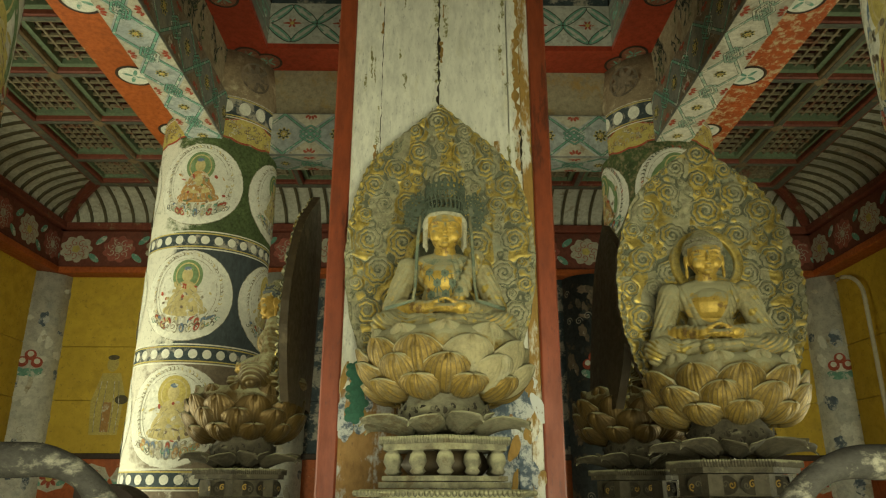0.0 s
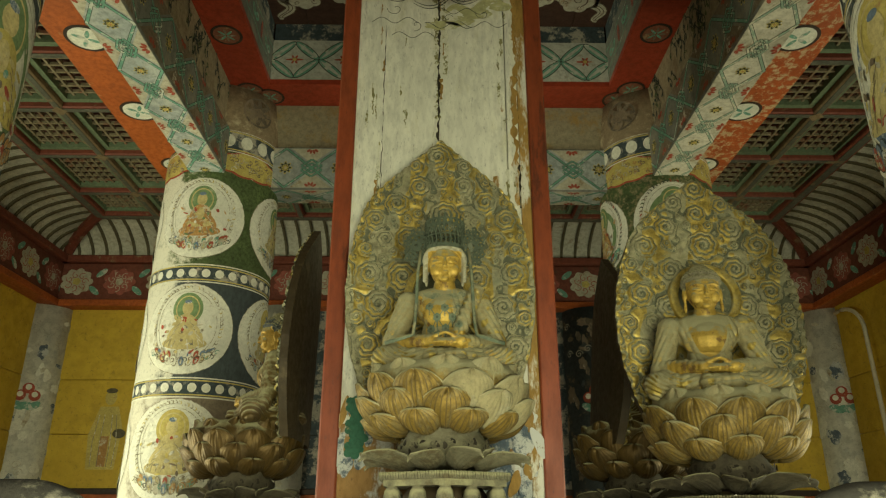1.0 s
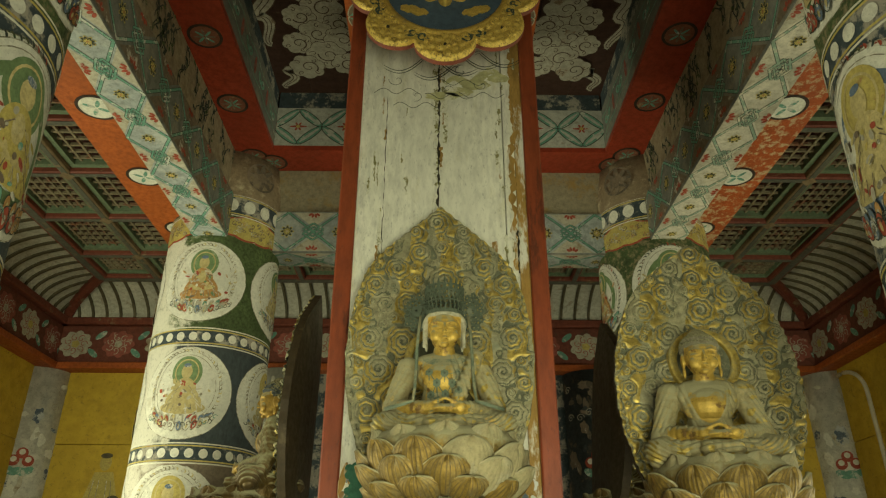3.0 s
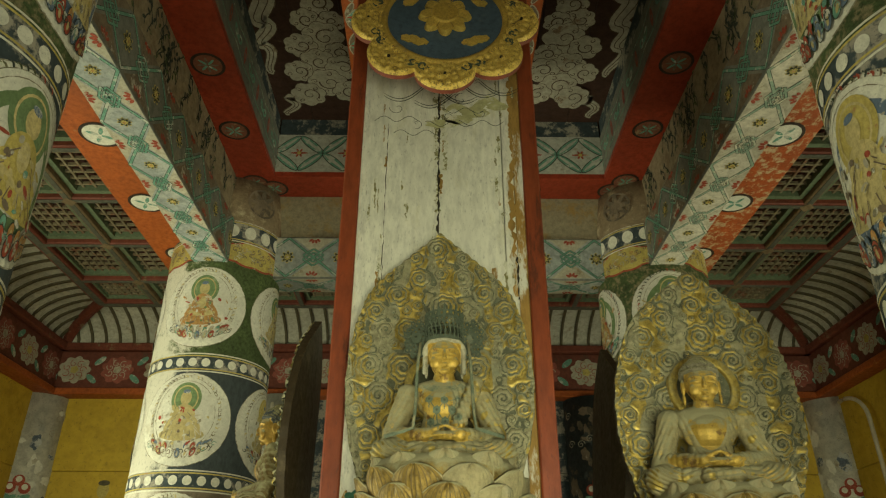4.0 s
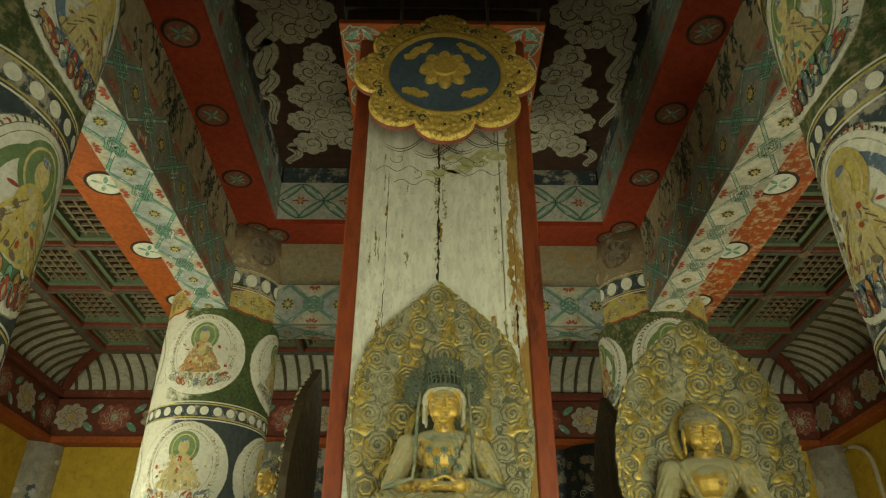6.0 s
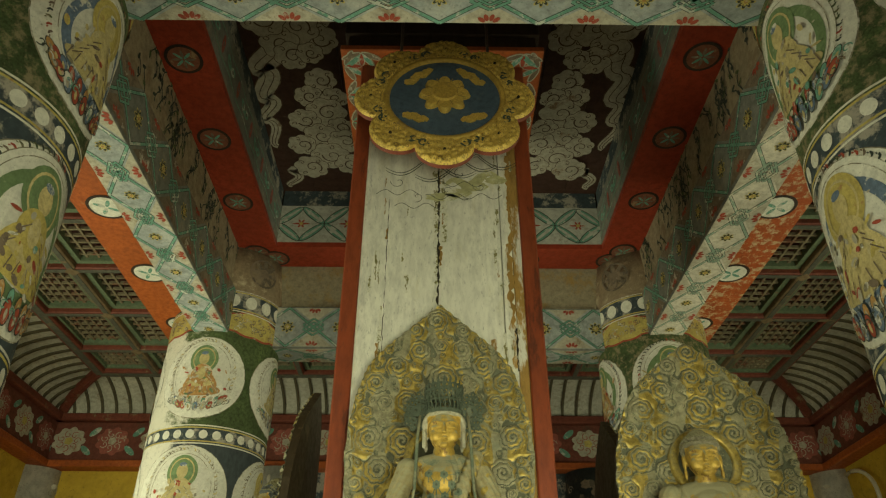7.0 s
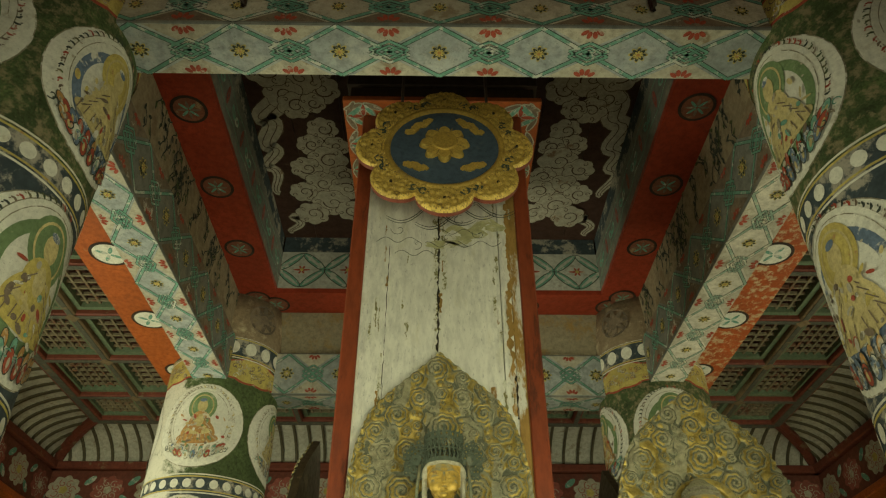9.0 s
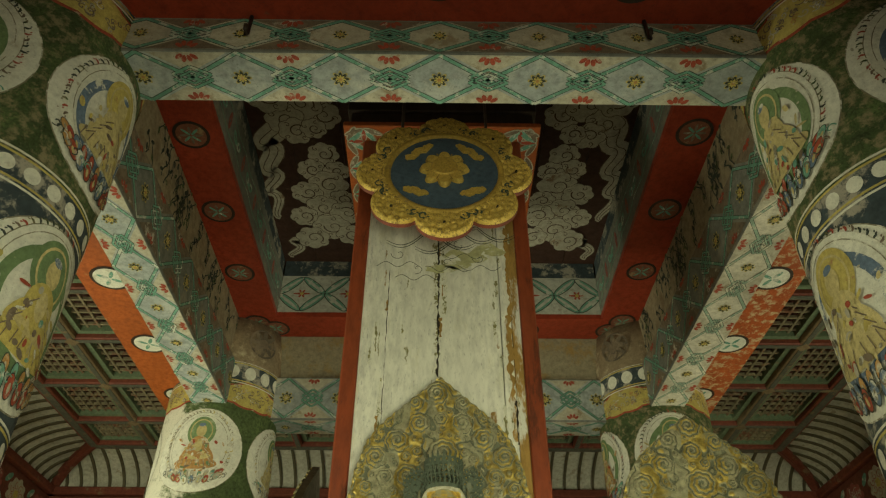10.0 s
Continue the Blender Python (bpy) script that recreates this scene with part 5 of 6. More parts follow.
def seated(crowned):
    """A seated figure about 0.33 high facing -y: folded legs, joined palms, robe, long ears."""
    chest = 0.07 if crowned else 0.082
    P = [((0, 0.014, 0.085), (0.056, 0.045, 0.085), (0, 0, 0)), ((0, 0.012, 0.165), (chest, 0.046, 0.05), (0, 0, 0)), ((0, 0.002, 0.145), (chest * 0.78, 0.05, 0.05), (0, 0, 0)),
         ((0, -0.005, 0.026), (0.135, 0.1, 0.03), (0, 0, 0)), ((0, 0.02, 0.018), (0.12, 0.085, 0.036), (0, 0, 0)), ((0, 0.002, 0.214), (0.027, 0.026, 0.03), (0, 0, 0)),
         ((0, 0.012, 0.186), (0.082, 0.036, 0.03), (0, 0, 0))]
    P += [((0, -0.004, 0.272), (0.0405, 0.044, 0.05), (0, 0, 0)), ((0, -0.011, 0.249), (0.034, 0.034, 0.032), (0, 0, 0)), ((0, 0.008, 0.292), (0.0445, 0.045, 0.038), (0, 0, 0)),
          ((0, -0.0485, 0.2605), (0.0038, 0.0075, 0.015), (-10, 0, 0)), ((0, -0.0515, 0.2515), (0.0068, 0.0052, 0.0042), (0, 0, 0)),
          ((0, -0.0425, 0.2398), (0.0078, 0.0052, 0.0026), (0, 0, 0)), ((0, -0.0415, 0.2348), (0.0066, 0.0052, 0.0028), (0, 0, 0)), ((0, -0.0335, 0.2245), (0.0105, 0.0075, 0.0075), (0, 0, 0))]
    for e in (-1, 1):
        P += [((e * 0.0435, 0.006, 0.262), (0.0055, 0.011, 0.022), (0, 0, 0)), ((e * 0.044, 0.004, 0.232), (0.0045, 0.006, 0.016), (0, 0, 0)),
              ((e * 0.0175, -0.0382, 0.2655), (0.0125, 0.0062, 0.0046), (0, 0, e * 14)), ((e * 0.021, -0.031, 0.247), (0.0145, 0.01, 0.016), (0, 0, 0))]
        P += [((e * (0.006 + 0.0042 * k), -0.0455 + 0.0007 * k * k / 2, 0.276 + 0.0042 * math.sin(k / 6 * 2.7)), (0.0034, 0.0034, 0.0021), (0, 0, 0)) for k in range(7)]
        P += limb((e * 0.088, 0.014, 0.178), (e * (0.121 if crowned else 0.116), 0.004, 0.078), 0.027 if crowned else 0.031, 0.026)
        P += limb((e * 0.119, 0.0, 0.074), (e * 0.035, -0.085, 0.062), 0.023, 0.0145, 9)
        P += limb((e * 0.035, -0.085, 0.06), (e * -0.012, -0.094, 0.058), 0.0115, 0.009, 6)
        # knuckles of the upper palm, and thumbs that meet
        P += [((e * (0.006 + 0.008 * k), -0.0975 + 0.002 * k, 0.0565), (0.0062, 0.0085, 0.0048), (0, 0, e * 20)) for k in range(4)]
        P += limb((e * 0.03, -0.088, 0.07), (e * 0.003, -0.097, 0.079), 0.0055, 0.0042, 6)
        P += limb((e * 0.07, 0.0, 0.036), (e * 0.135, -0.035, 0.028), 0.043, 0.034)
        P += limb((e * 0.135, -0.035, 0.024), (e * -0.03, -0.1, 0.022), 0.033, 0.02, 9)
        # sleeve hanging from the forearm
        P += limb((e * 0.122, 0.0, 0.07), (e * 0.135, -0.01, 0.04), 0.024, 0.02, 5)
    if crowned:
        P += [((0.0475 * math.cos(a), -0.014 - 0.022 * math.sin(a), 0.276 + 0.034 * math.sin(a)), (0.0075, 0.0085, 0.0075), (0, 0, 0)) for a in [math.pi * k / 24 for k in range(25)]]
        P += [((e * 0.0475, -0.01, 0.276 - 0.006 * k), (0.006, 0.0075, 0.006), (0, 0, 0)) for e in (-1, 1) for k in range(9)]
        P += limb((0.075, -0.022, 0.195), (0.03, -0.05, 0.085), 0.02, 0.018)
    else:
        P.append(((0, 0.008, 0.328), (0.026, 0.026, 0.018), (0, 0, 0)))
        for i in range(230):
            a, b = i * 2.39996, math.acos(1 - 1.2 * (i + 0.5) / 230)
            x, y, zz = math.sin(b) * math.cos(a), math.sin(b) * math.sin(a), math.cos(b)
            if y < -0.35 and zz < 0.4:
                continue
            P.append(((0.0465 * x, 0.008 + 0.0485 * y, 0.295 + 0.04 * zz), (0.0042, 0.0042, 0.0042), (0, 0, 0)))
        P += [((0.043 * math.cos(a), -0.006 - 0.035 * math.sin(a), 0.2975 + 0.004 * math.sin(a)), (0.0042, 0.0042, 0.0042), (0, 0, 0)) for a in [math.pi * k / 17 for k in range(18)]]

    def opening(x, z):
        # inside the open robe: below one
        return ((x + 0.004) / 0.05) ** 2 + ((z - 0.212) / 0.118) ** 2

    def carve(x, y, z):
        ax = np.abs(x)
        saw = lambda q: np.abs(np.cos(3.14159 * q)) - 0.6
        step = lambda q, a, b: np.clip((q - a) / (b - a), 0, 1)
        lap = 1 - step(z, 0.05, 0.062)
        knee = step(ax, 0.075, 0.105)
        d = lap * knee * 0.0045 * saw(np.hypot(ax - 0.05, (z - 0.07) * 1.7) / 0.0135)
        d += lap * (1 - knee) * 0.0034 * saw((z + 1.6 * x * x - 0.12 * x) / 0.0155)
        body = step(z, 0.075, 0.085) * (1 - step(z, 0.2, 0.208))
        arm = body * step(ax, 0.078, 0.09)
        d += arm * 0.003 * saw((z * 0.55 + ax * 0.95 + y * 0.5) / 0.0165) * (1 - step(z, 0.15, 0.18) * 0.6)
        front = body * (1 - step(ax, 0.074, 0.084)) * step(-y, 0.0, 0.015)
        edge = opening(x, z)
        fold = 0.0028 * saw((x * 0.9 + z * 0.28) / 0.0125)
        if crowned:
            d += front * step(x, 0.012, 0.02) * fold
        else:
            d += front * step(edge, 0.97, 1.05) * (0.003 + fold * step(edge, 1.1, 1.3))
        # slits of the lowered eyes, line of the mouth
        face = step(-y, 0.025, 0.03) * step(z, 0.225, 0.23)
        d -= face * 0.0022 * np.exp(-((z - 0.2625 + 4 * (ax - 0.0175) ** 2) / 0.0011) ** 2) * (ax > 0.007) * (ax < 0.029)
        d -= face * 0.002 * np.exp(-((z - 0.2372) / 0.001) ** 2) * (ax < 0.011)
        return d

    def rules(c, nrm):
        if c.z > 0.205:
            if crowned:
                return "capwhite" if abs(c.x) > 0.0402 or c.y > 0.0 or c.z > 0.298 - 2.5 * c.x * c.x else "bright"
            return "curl" if c.y > 0.012 + (0.30 - c.z) * 0.12 or c.z > 0.2925 or (c.z > 0.276 and abs(c.x) > 0.0395) else "bright"
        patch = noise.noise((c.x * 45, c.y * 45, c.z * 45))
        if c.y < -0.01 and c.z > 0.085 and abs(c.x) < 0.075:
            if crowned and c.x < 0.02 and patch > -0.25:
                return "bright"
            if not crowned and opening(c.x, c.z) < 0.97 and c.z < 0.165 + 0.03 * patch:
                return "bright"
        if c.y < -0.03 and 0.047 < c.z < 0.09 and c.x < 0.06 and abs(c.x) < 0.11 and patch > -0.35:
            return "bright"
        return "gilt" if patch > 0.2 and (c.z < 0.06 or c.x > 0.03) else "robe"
    return fused(P, 0.0019, rules, carve)


bare = seated(False)
crowned_mesh = seated(True)
CS = pose(CP[0], CP[1] + 0.015, E + 0.705) @ Matrix.Diagonal((1.06, 1.0, 1.06, 1))
tagged(part("statue", crowned_mesh, at=CS), "gilded seated statue with a dusty robe on a lotus", "statue", "seated statues")
# same figure in darker colours that stand for shade
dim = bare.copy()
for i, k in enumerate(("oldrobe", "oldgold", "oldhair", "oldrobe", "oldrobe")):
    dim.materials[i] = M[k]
for me, m, lb in ((bare, pose(RP[0] - 0.012, RP[1], E + 0.662, 0, 0, -10) @ Matrix.Diagonal((1.06, 1, 1.04, 1)), "gilded seated statue with curled hair on a lotus"), (dim, pose(-0.54, CY - 0.02, E + 0.652, 0, 0, -84) @ Matrix.Diagonal((1.08, 1.1, 1.06, 1)), "gilt seated statue coloured dark as if shaded, beside the painted pillar"),
                  (dim, pose(0.63, CY + 0.03, E + 0.652, 0, 0, 90), "seated statue coloured dark as if shaded"), (dim, pose(0, CY + 0.6, E + 0.652, 0, 0, 180), "seated statue coloured dark as if shaded, behind the casing")):
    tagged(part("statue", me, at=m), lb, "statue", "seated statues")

# crown of the middle statue: openwork band, pierced crest, ribbons
t = thing("crown", pose(CP[0], CP[1] + 0.012, E + 1.028) @ Matrix.Diagonal((0.95, 0.95, 1.2, 1)), "openwork green-black bronze crown with long hanging ribbons", "crown")
g = Geo(ring_place(0.053, 0, 0))
C6 = 2 * math.pi * 0.053
for v, w in ((0.003, 0.008), (0.05, 0.004), (0.028, 0.003)):
    g.ribbon([(C6 * i / 32, v) for i in range(33)], w, "bronze", 0.001)
for i in range(26):
    u = C6 * i / 26
    g.ribbon([(u, 0), (u + 0.004, 0.015), (u, 0.03), (u - 0.003, 0.05)], 0.0035, "bronze", 0.002)
    g.disc(u, 0.04, 0.006, 0.007, "bronze", 0.0025, seg=12, inner=0.55)
for i in range(20):
    u = C6 * i / 20
    hgt = 0.034 * (0.45 + 0.55 * math.cos(u / 0.053))
    g.poly([(u - 0.006, 0.05), (u + 0.006, 0.05), (u + 0.003, 0.05 + hgt * 0.55), (u, 0.05 + hgt)], "bronze", 0.002)
    g.disc(u + C6 / 40, 0.058, 0.0075, 0.0085, "bronze", 0.003, seg=12, inner=0.5)
band = part("band", g, t)
band.modifiers.new("thick", "SOLIDIFY").thickness = 0.003
for s in (-1, 1):
    g = Geo(lambda u, v, h: (u, -0.005 - h, v))
    for i in range(34):
        a = i * 2.4
        q = 0.034 * ((i + 0.5) / 34) ** 0.5
        g.disc(s * 0.076 + q * math.cos(a), 0.008 + q * math.sin(a) * 1.25, 0.0075, 0.0075, "bronze", 0.0002 * i, seg=10, inner=0.4, lobes=5, deep=0.3)
    g.disc(s * 0.078, 0.01, 0.014, 0.014, "bronze", 0.007, seg=16, lobes=6, deep=0.3, inner=0.3)
    o = tagged(part("side_rosette", g, t, "pierced bronze rosette"), kind="stuff")
    o.modifiers.new("thick", "SOLIDIFY").thickness = 0.004
    g = Geo()
    path = [(s * 0.066, -0.01, 0.0), (s * 0.072, -0.03, -0.06), (s * 0.074, -0.05, -0.12), (s * 0.076, -0.07, -0.17), (s * 0.08, -0.1, -0.205), (s * 0.1, -0.115, -0.213), (s * 0.15, -0.09, -0.22)]
    g.tube(path, 0.0042, "verdi", 8, 0.5)
    part("ribbon", g, t, smooth=True)
t = thing("necklace", CS.copy(), "grey-green bronze net of rosettes on the statue's chest", "necklace")
skin_tree = BVHTree.FromPolygons([tuple(v.co) for v in crowned_mesh.vertices], [tuple(q.vertices) for q in crowned_mesh.polygons])


def on_chest(x, z, h):
    hit = skin_tree.ray_cast(Vector((x, -0.3, z)), Vector((0, 1, 0)))[0]
    return (x, (hit.y if hit else -0.03) - 0.0015 - h, z)


g = Geo(on_chest)
for k in range(15):
    a = math.pi * (k + 0.5) / 15
    g.disc(0.048 * math.cos(a), 0.199 - 0.022 * math.sin(a), 0.0062, 0.0062, "verdi", 0.001, rings=2, seg=12, lobes=5, deep=0.3)
g.ribbon([(0.045 * math.cos(math.pi * k / 30), 0.2 - 0.016 * math.sin(math.pi * k / 30)) for k in range(31)], 0.01, "verdi", 0.0005)
part("collar", g, t, "lace-like bronze collar")
spots = [(-0.036, 0.156), (0.0, 0.15), (0.034, 0.156), (-0.018, 0.128), (0.018, 0.128), (-0.032, 0.104), (0.002, 0.104), (0.032, 0.106), (-0.015, 0.09)]
for x, z in spots:
    g = Geo(on_chest)
    for k in range(6):
        a = k * 1.0472 + 0.5
        g.disc(x + 0.0058 * math.cos(a), z + 0.0058 * math.sin(a), 0.0042, 0.0042, "verdi", 0.001 + 0.0002 * k, seg=10)
    g.disc(x, z, 0.003, 0.003, "bronze", 0.0035, seg=8)
    for k in range(3):
        g.disc(x, z - 0.011 - 0.0042 * k, 0.0019, 0.0022, "verdi", 0.0015, seg=6)
    part("rosette", g, t, "pierced bronze rosette with a bead drop")
g = Geo(on_chest)
for x, z in spots:
    for x1, z1 in spots:
        if x1 > x - 0.03 and z1 > z + 0.005 and math.hypot(x1 - x, z1 - z) < 0.04:
            g.ribbon([(x + (x1 - x) * k / 8, z + (z1 - z) * k / 8 - 0.003 * math.sin(math.pi * k / 8)) for k in range(9)], 0.0022, "verdi", 0.0008)
part("bead_strand", g, t)

# ---- mandorlas: boat-shaped boards carved with swirling clouds ----


def pack(r, sizes, inside, sep, mirror=False):
    """Centres of curls that keep clear of one another: rows of (x, z, radius, hand, phase)."""
    cent = []
    for lo, hi, tries in sizes:
        for _ in range(tries):
            q = r.uniform(lo, hi)
            u, z = inside(q)
            rows = [(u, z, q, r.choice((-1, 1)), r.uniform(0, 6.28))]
            if mirror and abs(u) > q * 1.15:
                rows.append((-u + r.uniform(-0.008, 0.008), z + r.uniform(-0.01, 0.01), q * r.uniform(0.9, 1.08), -rows[0][3], r.uniform(0, 6.28)))
            elif mirror and abs(u) > 0.012:
                continue
            if all(math.hypot(a[0] - c[0], a[1] - c[1]) > sep * (a[2] + c[2]) for a in rows for c in cent):
                cent += rows
    return np.array(cent)


def curls(u, z, cx, pitch):
    """Relief of spiral cloud curls with scalloped borders, and of the flow lines that run between them."""
    d = np.hypot(u[:, None] - cx[None, :, 0], z[:, None] - cx[None, :, 1])
    gap = d - cx[None, :, 2]
    k = np.argmin(gap, axis=1)
    row = np.arange(len(u))
    dd, c = d[row, k], cx[k]
    an = np.arctan2(z - c[:, 1], u - c[:, 0])
    lobes = np.round(4 + c[:, 2] * 90)
    q = dd / c[:, 2] * (1 - 0.13 * (np.abs(np.cos(lobes * an / 2 + c[:, 4])) - 0.6))
    turns = 1.3 + c[:, 2] * 38
    ph = q * turns * 6.283 + c[:, 3] * an + c[:, 4]
    ridge = np.abs(np.cos(ph / 2)) ** 0.8
    soft = np.exp(-np.maximum(gap, -0.01) / 0.012)
    flow = np.abs(np.cos((-np.log(soft.sum(axis=1)) * 0.012) / pitch * 3.1416)) ** 0.8
    inner = np.clip((1.04 - q) / 0.08, 0, 1)
    hgt = inner * (0.0028 + 0.0042 * ridge + 0.005 * (1 - np.clip(q, 0, 1) ** 2) - 0.004 * np.exp(-(q / 0.16) ** 2)) + (1 - inner) * 0.0042 * flow
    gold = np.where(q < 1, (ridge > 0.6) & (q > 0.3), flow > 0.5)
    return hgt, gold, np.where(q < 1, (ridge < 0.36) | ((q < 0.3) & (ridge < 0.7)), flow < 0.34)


def mandorla(m, half, low, high, label, seed, halo_z, belly=0.42):
    """A pointed board, its front carved in swirls; z from low to high, facing -y."""
    t = thing("mandorla", m, label, "mandorla", "carved mandorlas")
    r = random.Random(seed)
    H = high - low

    def width(s):
        a = 1 - (((s - belly) / 0.75) if s > belly else (belly - s) / 0.73) ** 2
        b = 3.5 * (1 - s)
        lens = -math.log(math.exp(-a * 16) + math.exp(-b * 16)) / 16
        return half * max(0.0, lens) * (1 + 0.006 * math.sin(s * 61 + seed) * min(1, b))

    def inside(q):
        v = r.uniform(0.03, 0.95)
        return r.uniform(-1, 1) * max(0.0, width(v) - q * 1.25), low + H * v
    cx = pack(r, ((0.034, 0.047, 700), (0.022, 0.031, 900), (0.012, 0.017, 1400), (0.0075, 0.0105, 2200)), inside, 1.05, True)
    nu, nv = 280, 410
    pts, keys = [], []
    for j in range(nv):
        s = j / (nv - 1)
        w = width(s) + 0.0005
        z = low + H * s
        u = np.linspace(-w, w, nu)
        hgt, gold, eye = curls(u, np.full(nu, z), cx, 0.0105)
        rim = np.clip((w - np.abs(u)) / 0.012, 0, 1)
        hgt = hgt * rim + 0.006 * (1 - rim) * (0.55 + 0.45 * np.cos(z * 260))
        sag = 0.035 * (u / half) ** 2
        pts += [(float(a), float(-0.008 - h * 1.5 - e * 0.6), z) for a, h, e in zip(u, hgt, sag)]
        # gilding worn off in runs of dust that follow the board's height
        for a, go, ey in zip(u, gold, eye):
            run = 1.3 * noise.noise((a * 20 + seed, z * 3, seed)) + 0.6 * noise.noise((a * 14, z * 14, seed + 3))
            # hollows of the relief take the dark grey-green colour
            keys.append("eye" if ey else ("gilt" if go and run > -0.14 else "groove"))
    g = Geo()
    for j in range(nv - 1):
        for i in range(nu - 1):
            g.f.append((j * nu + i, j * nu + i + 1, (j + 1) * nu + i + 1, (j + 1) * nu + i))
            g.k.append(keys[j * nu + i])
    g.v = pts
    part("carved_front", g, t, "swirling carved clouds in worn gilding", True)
    g = Geo()
    n = 40
    out = [(width(i / n) + 0.001, low + H * i / n) for i in range(n + 1)] + [(-width(i / n) - 0.001, low + H * i / n) for i in range(n, -1, -1)]
    bk = lambda x, e: 0.004 + e - 0.021 * (x / half) ** 2
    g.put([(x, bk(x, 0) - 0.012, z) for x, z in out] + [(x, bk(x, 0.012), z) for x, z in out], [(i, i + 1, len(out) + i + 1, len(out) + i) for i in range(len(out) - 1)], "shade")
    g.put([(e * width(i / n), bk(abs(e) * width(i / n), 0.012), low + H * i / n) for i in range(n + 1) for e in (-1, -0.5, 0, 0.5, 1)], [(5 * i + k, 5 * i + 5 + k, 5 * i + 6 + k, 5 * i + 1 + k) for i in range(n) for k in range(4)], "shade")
    part("back_board", g, t, "dark plain back and edge of the board")
    if halo_z:
        g = Geo(lambda u, v, h: (u - 0.004, -0.01 - h, halo_z + v))
        n = 56
        ring = [(0.074, 0.0), (0.074, 0.026), (0.078, 0.03), (0.086, 0.026), (0.094, 0.03), (0.098, 0.026), (0.1, 0.0)]
        g.put([(q * math.sin(6.28318 * i / n), q * math.cos(6.28318 * i / n), h) for q, h in ring for i in range(n)], [(j * n + i, j * n + (i + 1) % n, (j + 1) * n + (i + 1) % n, (j + 1) * n + i) for j in range(len(ring) - 1) for i in range(n)], "gilt")
        g.disc(0, 0, 0.075, 0.075, "eye", 0.014, rings=1, seg=56)
        part("head_ring", g, t, "plain gilded ring round the head", True)
        # plain glory behind the shoulders
        g = Geo(lambda u, v, h: (u - 0.004, -0.01 - h, halo_z - 0.16 + v))
        ring = [(0.112, 0.0), (0.112, 0.017), (0.118, 0.02), (0.13, 0.016), (0.134, 0.0)]
        n = 34
        g.put([(q * math.cos(-0.35 + 3.84 * i / n), q * math.sin(-0.35 + 3.84 * i / n), h) for q, h in ring for i in range(n + 1)], [(j * (n + 1) + i, j * (n + 1) + i + 1, (j + 1) * (n + 1) + i + 1, (j + 1) * (n + 1) + i) for j in range(len(ring) - 1) for i in range(n)], "gilt")
        part("body_ring", g, t, "plain moulding round the shoulders", True)
    return t


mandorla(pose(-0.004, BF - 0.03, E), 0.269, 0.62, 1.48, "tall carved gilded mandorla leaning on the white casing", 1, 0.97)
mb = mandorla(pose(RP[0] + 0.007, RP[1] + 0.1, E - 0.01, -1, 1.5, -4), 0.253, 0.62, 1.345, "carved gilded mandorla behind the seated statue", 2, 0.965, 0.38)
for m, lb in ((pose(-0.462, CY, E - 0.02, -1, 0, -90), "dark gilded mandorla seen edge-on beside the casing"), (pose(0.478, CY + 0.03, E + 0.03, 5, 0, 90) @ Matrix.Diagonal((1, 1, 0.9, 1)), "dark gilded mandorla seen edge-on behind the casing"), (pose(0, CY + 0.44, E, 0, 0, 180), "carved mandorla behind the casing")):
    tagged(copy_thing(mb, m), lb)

# ---- hanging plaque ----
t = thing("hanging_plaque", pose(0.008, 1.885, E + 2.25, -4, 0, 0), "lobed gilded plaque with a slate blue oval and gold blossom", "plaque")


def lobed(n, r, deep, seg=160):
    return [((r * (1 + deep * (abs(math.cos(n * a / 2)) - 0.6))) * math.sin(a), (r * (1 + deep * (abs(math.cos(n * a / 2)) - 0.6))) * math.cos(a)) for a in [6.28318 * i / seg for i in range(seg)]]


face = lambda u, v, h: (u, -h, v)
r = random.Random(4)
lobe_at = lambda a: 0.306 * (1.03 + 0.22 * (abs(math.cos(4 * a)) ** 0.6 - 0.78))
scroll = pack(r, ((0.0095, 0.013, 6000),), lambda q: (lambda a, b: (b * math.sin(a), b * math.cos(a)))(r.uniform(0, 6.28318), r.uniform(0.222, 0.32)), 0.98)
na, nr = 520, 36
ang = [6.28318 * i / na for i in range(na)]
g = Geo(face)
inn = 0.21
for j in range(nr):
    q = j / (nr - 1)
    rad = [inn + (lobe_at(a) - inn) * q for a in ang]
    uu = np.array([b * math.sin(a) for a, b in zip(ang, rad)])
    vv = np.array([b * math.cos(a) for a, b in zip(ang, rad)])
    hh, gold, eye = curls(uu, vv, scroll, 0.006)
    edge = min(1, (1 - q) / 0.1)
    g.v += [face(float(a), float(b), 0.018 + 0.01 * edge ** 0.5 + 0.9 * float(c) * edge) for a, b, c in zip(uu, vv, hh)]
    if j < nr - 1:
        g.f += [(j * na + i, (j + 1) * na + i, (j + 1) * na + (i + 1) % na, j * na + (i + 1) % na) for i in range(na)]
        # low parts of the scrolls take the darker gilding
        g.k += ["tooled" if c else "leaf" for c in eye]
o = [(lobe_at(a) * math.sin(a), lobe_at(a) * math.cos(a)) for a in ang[::2]]
# edge coloured dark red-brown to put in the shadow under the rim
g.prism(o, 0.0, 0.0185, "coffer")
pf = part("lobed_frame", g, t, "gilded frame of eight lobes with tooled scrolls", True)
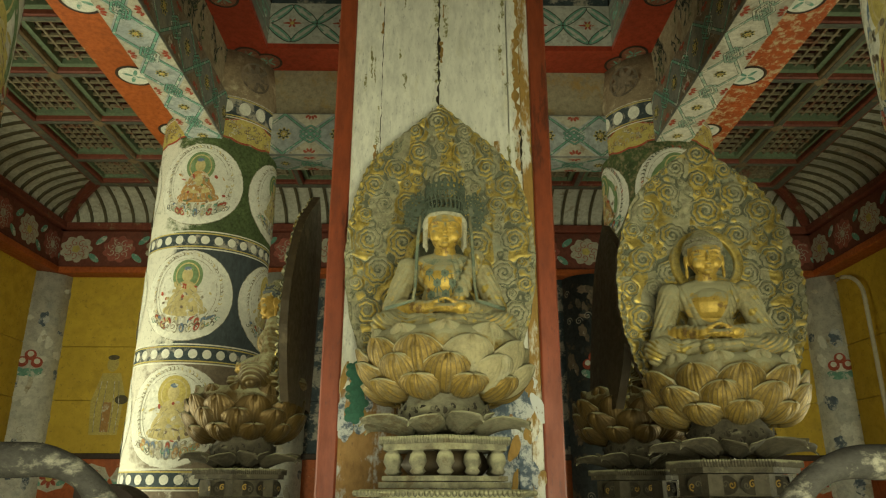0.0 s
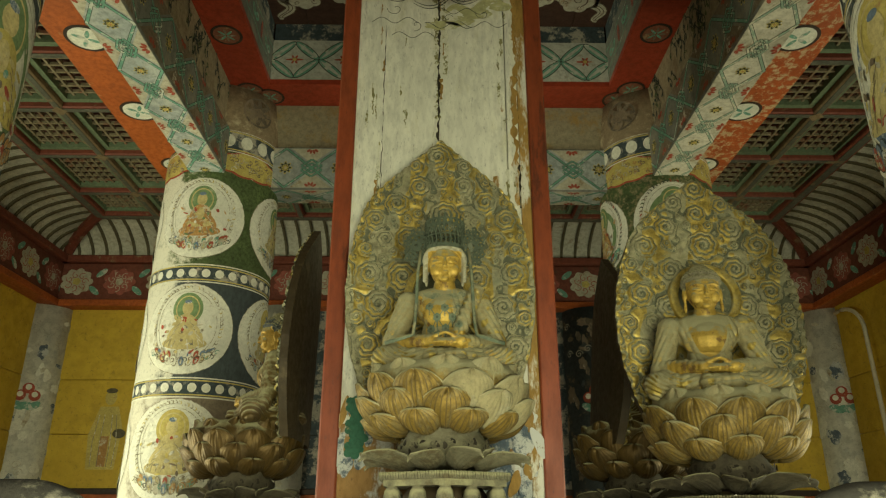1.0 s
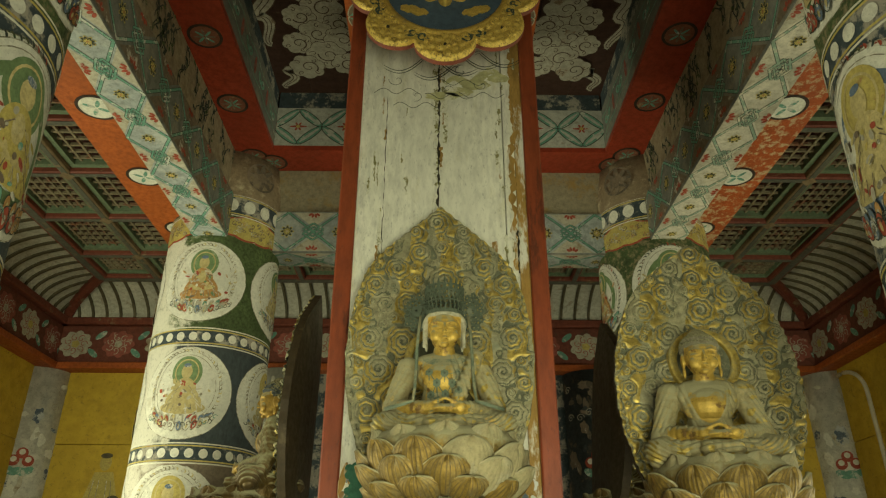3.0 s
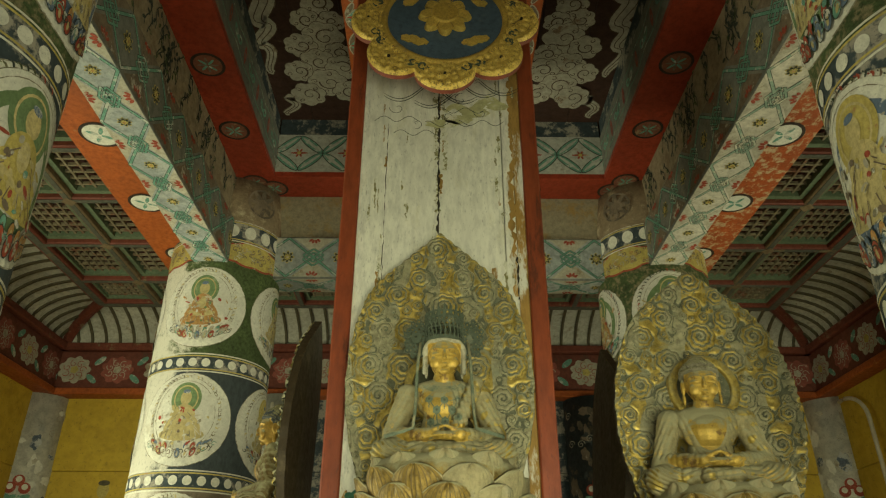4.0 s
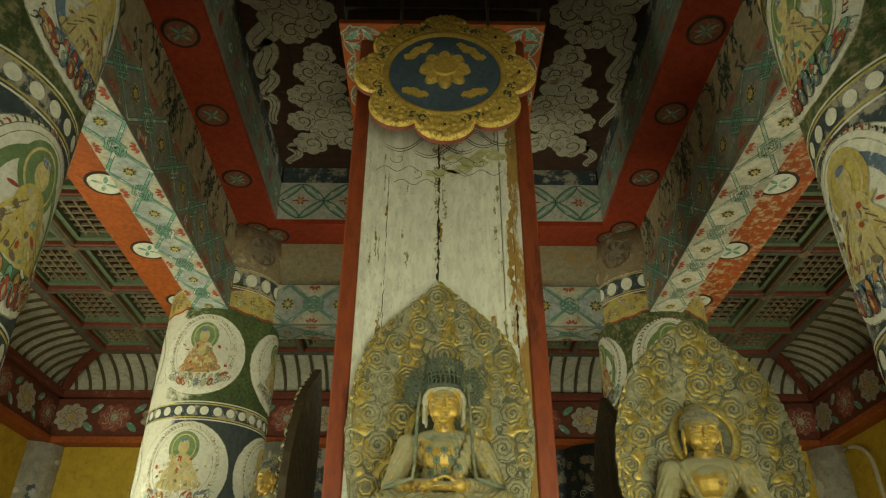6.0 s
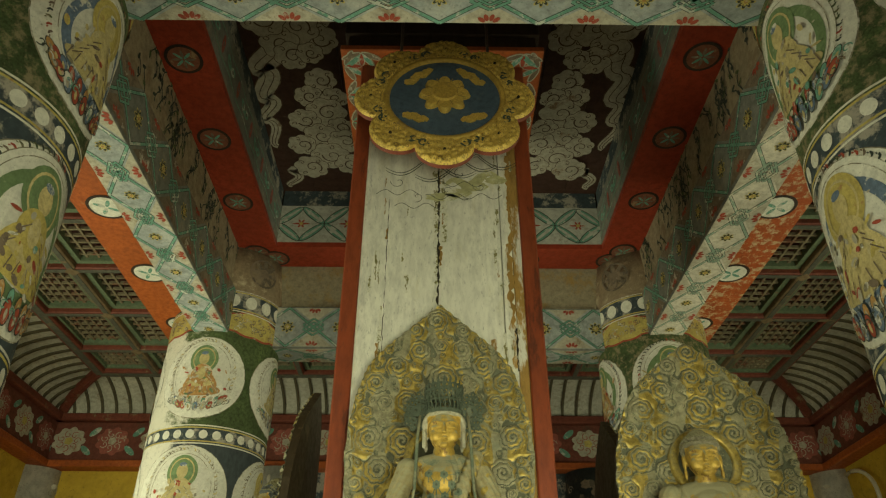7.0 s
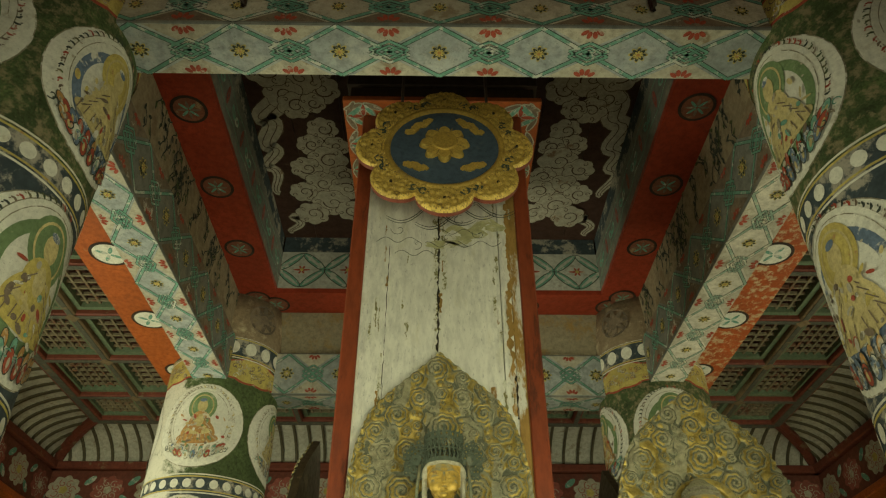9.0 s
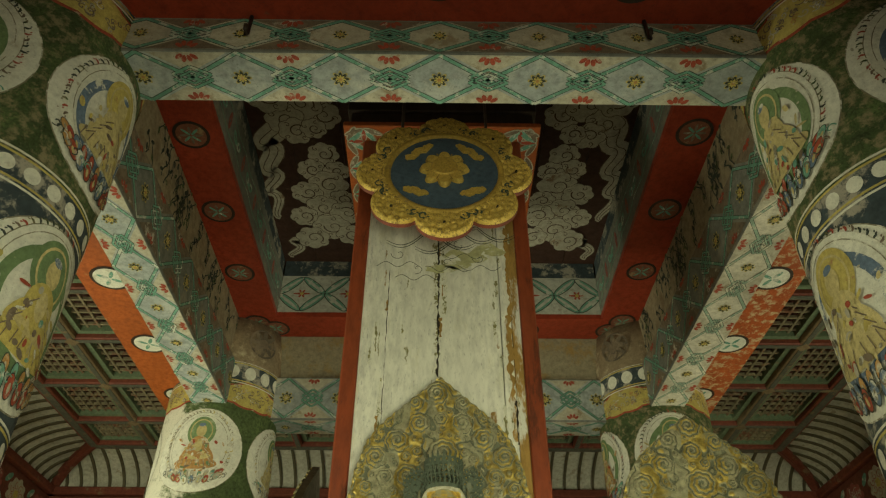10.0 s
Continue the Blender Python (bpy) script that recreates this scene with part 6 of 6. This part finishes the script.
for k in range(8):
    a = k * math.pi / 4
    g = Geo(face)
    g.prism([(0.268 * math.sin(a) + 0.0065 * math.cos(i * 0.5236), 0.268 * math.cos(a) + 0.0065 * math.sin(i * 0.5236)) for i in range(12)], 0.03, 0.037, "crack", inset=0.3)
    part("rivet", g, pf, "small dark rivet")
    g = Geo(face)
    b = a + math.pi / 8
    for e in (-1, 1):
        g.spiral(0.243 * math.sin(b) + e * 0.021 * math.cos(b), 0.243 * math.cos(b) - e * 0.021 * math.sin(b), 0.02, "bronze", 0.0345, 0.008, 1.2, -b + (0 if e > 0 else 3.1), e)
        g.ribbon([(0.243 * math.sin(b) + e * 0.034 * math.cos(b) * k / 6 + 0.02 * math.sin(b) * (k / 6) ** 2, 0.243 * math.cos(b) - e * 0.034 * math.sin(b) * k / 6 + 0.02 * math.cos(b) * (k / 6) ** 2) for k in range(7)], 0.006, "bronze", 0.034)
    part("corner_scroll", g, pf, "dark curled cut between the lobes")
g = Geo(lambda u, v, h: (u, -h, v))
prof = [(0.225, 0.02), (0.222, 0.034), (0.212, 0.038), (0.203, 0.034), (0.2, 0.02)]
sg = 72
pts = [(q * math.sin(6.28318 * i / sg), q * math.cos(6.28318 * i / sg), h) for q, h in prof for i in range(sg)]
g.put(pts, [(j * sg + i, j * sg + (i + 1) % sg, (j + 1) * sg + (i + 1) % sg, (j + 1) * sg + i) for j in range(4) for i in range(sg)], "gold")
part("inner_ring", g, t, smooth=True)
g = Geo(face)
g.disc(0, 0, 0.203, 0.203, "steel", 0.024, rings=2, seg=64)
part("blue_field", g, t, "slate blue lacquer field")
g = Geo(face)
o = lobed(8, 0.083, 0.36, 96)
g.prism(o, 0.024, 0.044, "leaf", inset=0.1)
for i in range(8):
    a = i * math.pi / 4
    g.ribbon([(0.09 * q * math.sin(a + math.pi / 8), 0.09 * q * math.cos(a + math.pi / 8)) for q in (0.55, 0.7, 0.85)], 0.004, "tooled", 0.0455)
g.prism([(0.05 * math.cos(i * 0.2618), 0.05 * math.sin(i * 0.2618)) for i in range(24)], 0.044, 0.052, "gold", inset=0.1)
part("blossom", g, t, "raised gold blossom", at=pose(0, 0, 0.012))
for sx in (-1, 1):
    for sy in (-1, 1):
        g = Geo(lambda u, v, h: (u, -h, v))
        pts = [(0.045 + 0.1 * k / 9, 0.15 - 0.085 * (k / 9) ** 1.4 + 0.009 * math.sin(k * 1.6)) if sy > 0 else (0.06 + 0.085 * k / 9, 0.065 + 0.05 * k / 9 + 0.009 * math.sin(k * 1.5)) for k in range(10)]
        pts = [(sx * x, sy * y if sy > 0 else -0.16 + y * 0.6) for x, y in pts]
        g.ribbon(pts, lambda s: 0.012 + 0.02 * math.sin(s * 3.1), "leaf", 0.03)
        for k in range(2, 9, 2):
            g.disc(pts[k][0], pts[k][1], 0.016, 0.013, "leaf", 0.0315 + k * 0.0002, seg=14, lobes=5, deep=0.3)
        o = part("cloud_wisp", g, t, "raised gold cloud wisp")
        o.modifiers.new("thick", "SOLIDIFY").thickness = 0.006
for x in (-0.17, 0.17):
    g = Geo()
    g.tube([(x, 0.02, 0.2), (x, 0.02, 0.45), (x, 0.03, CZ - 2.25)], 0.006, "dark", 8)
    part("hanger", g, t, "dark iron hanger rod", True)

# cable conduit by the far corner pillar
t = Geo()
bend = [(2.89, 5.02 - 0.27 * math.sin(q), E + 1.60 + 0.2 * math.cos(q)) for q in [i * math.pi / 20 for i in range(11)]]
t.tube([(2.89, 5.06, E + 1.795)] + bend + [(2.89, 4.745, E + 1.2), (2.89, 4.74, E + 0.3)], 0.014, "pipe", 10)
tagged(part("conduit", t, smooth=True), "cream plastic cable conduit bent beside the corner pillar", "conduit")

# iron hooks on the near tie beam
for x in (-0.55, 0.57):
    g = Geo()
    g.tube([(x, NY - BW / 2 - 0.008, E + 2.15), (x, NY - BW / 2 - 0.01, E + 2.07), (x, NY - BW / 2 - 0.018, E + 2.055), (x, NY - BW / 2 - 0.03, E + 2.058), (x, NY - BW / 2 - 0.034, E + 2.075)], 0.006, "dark", 8)
    tagged(part("iron_hook", g, smooth=True), "small dark iron hook on the painted beam", "hook", "beam hooks")
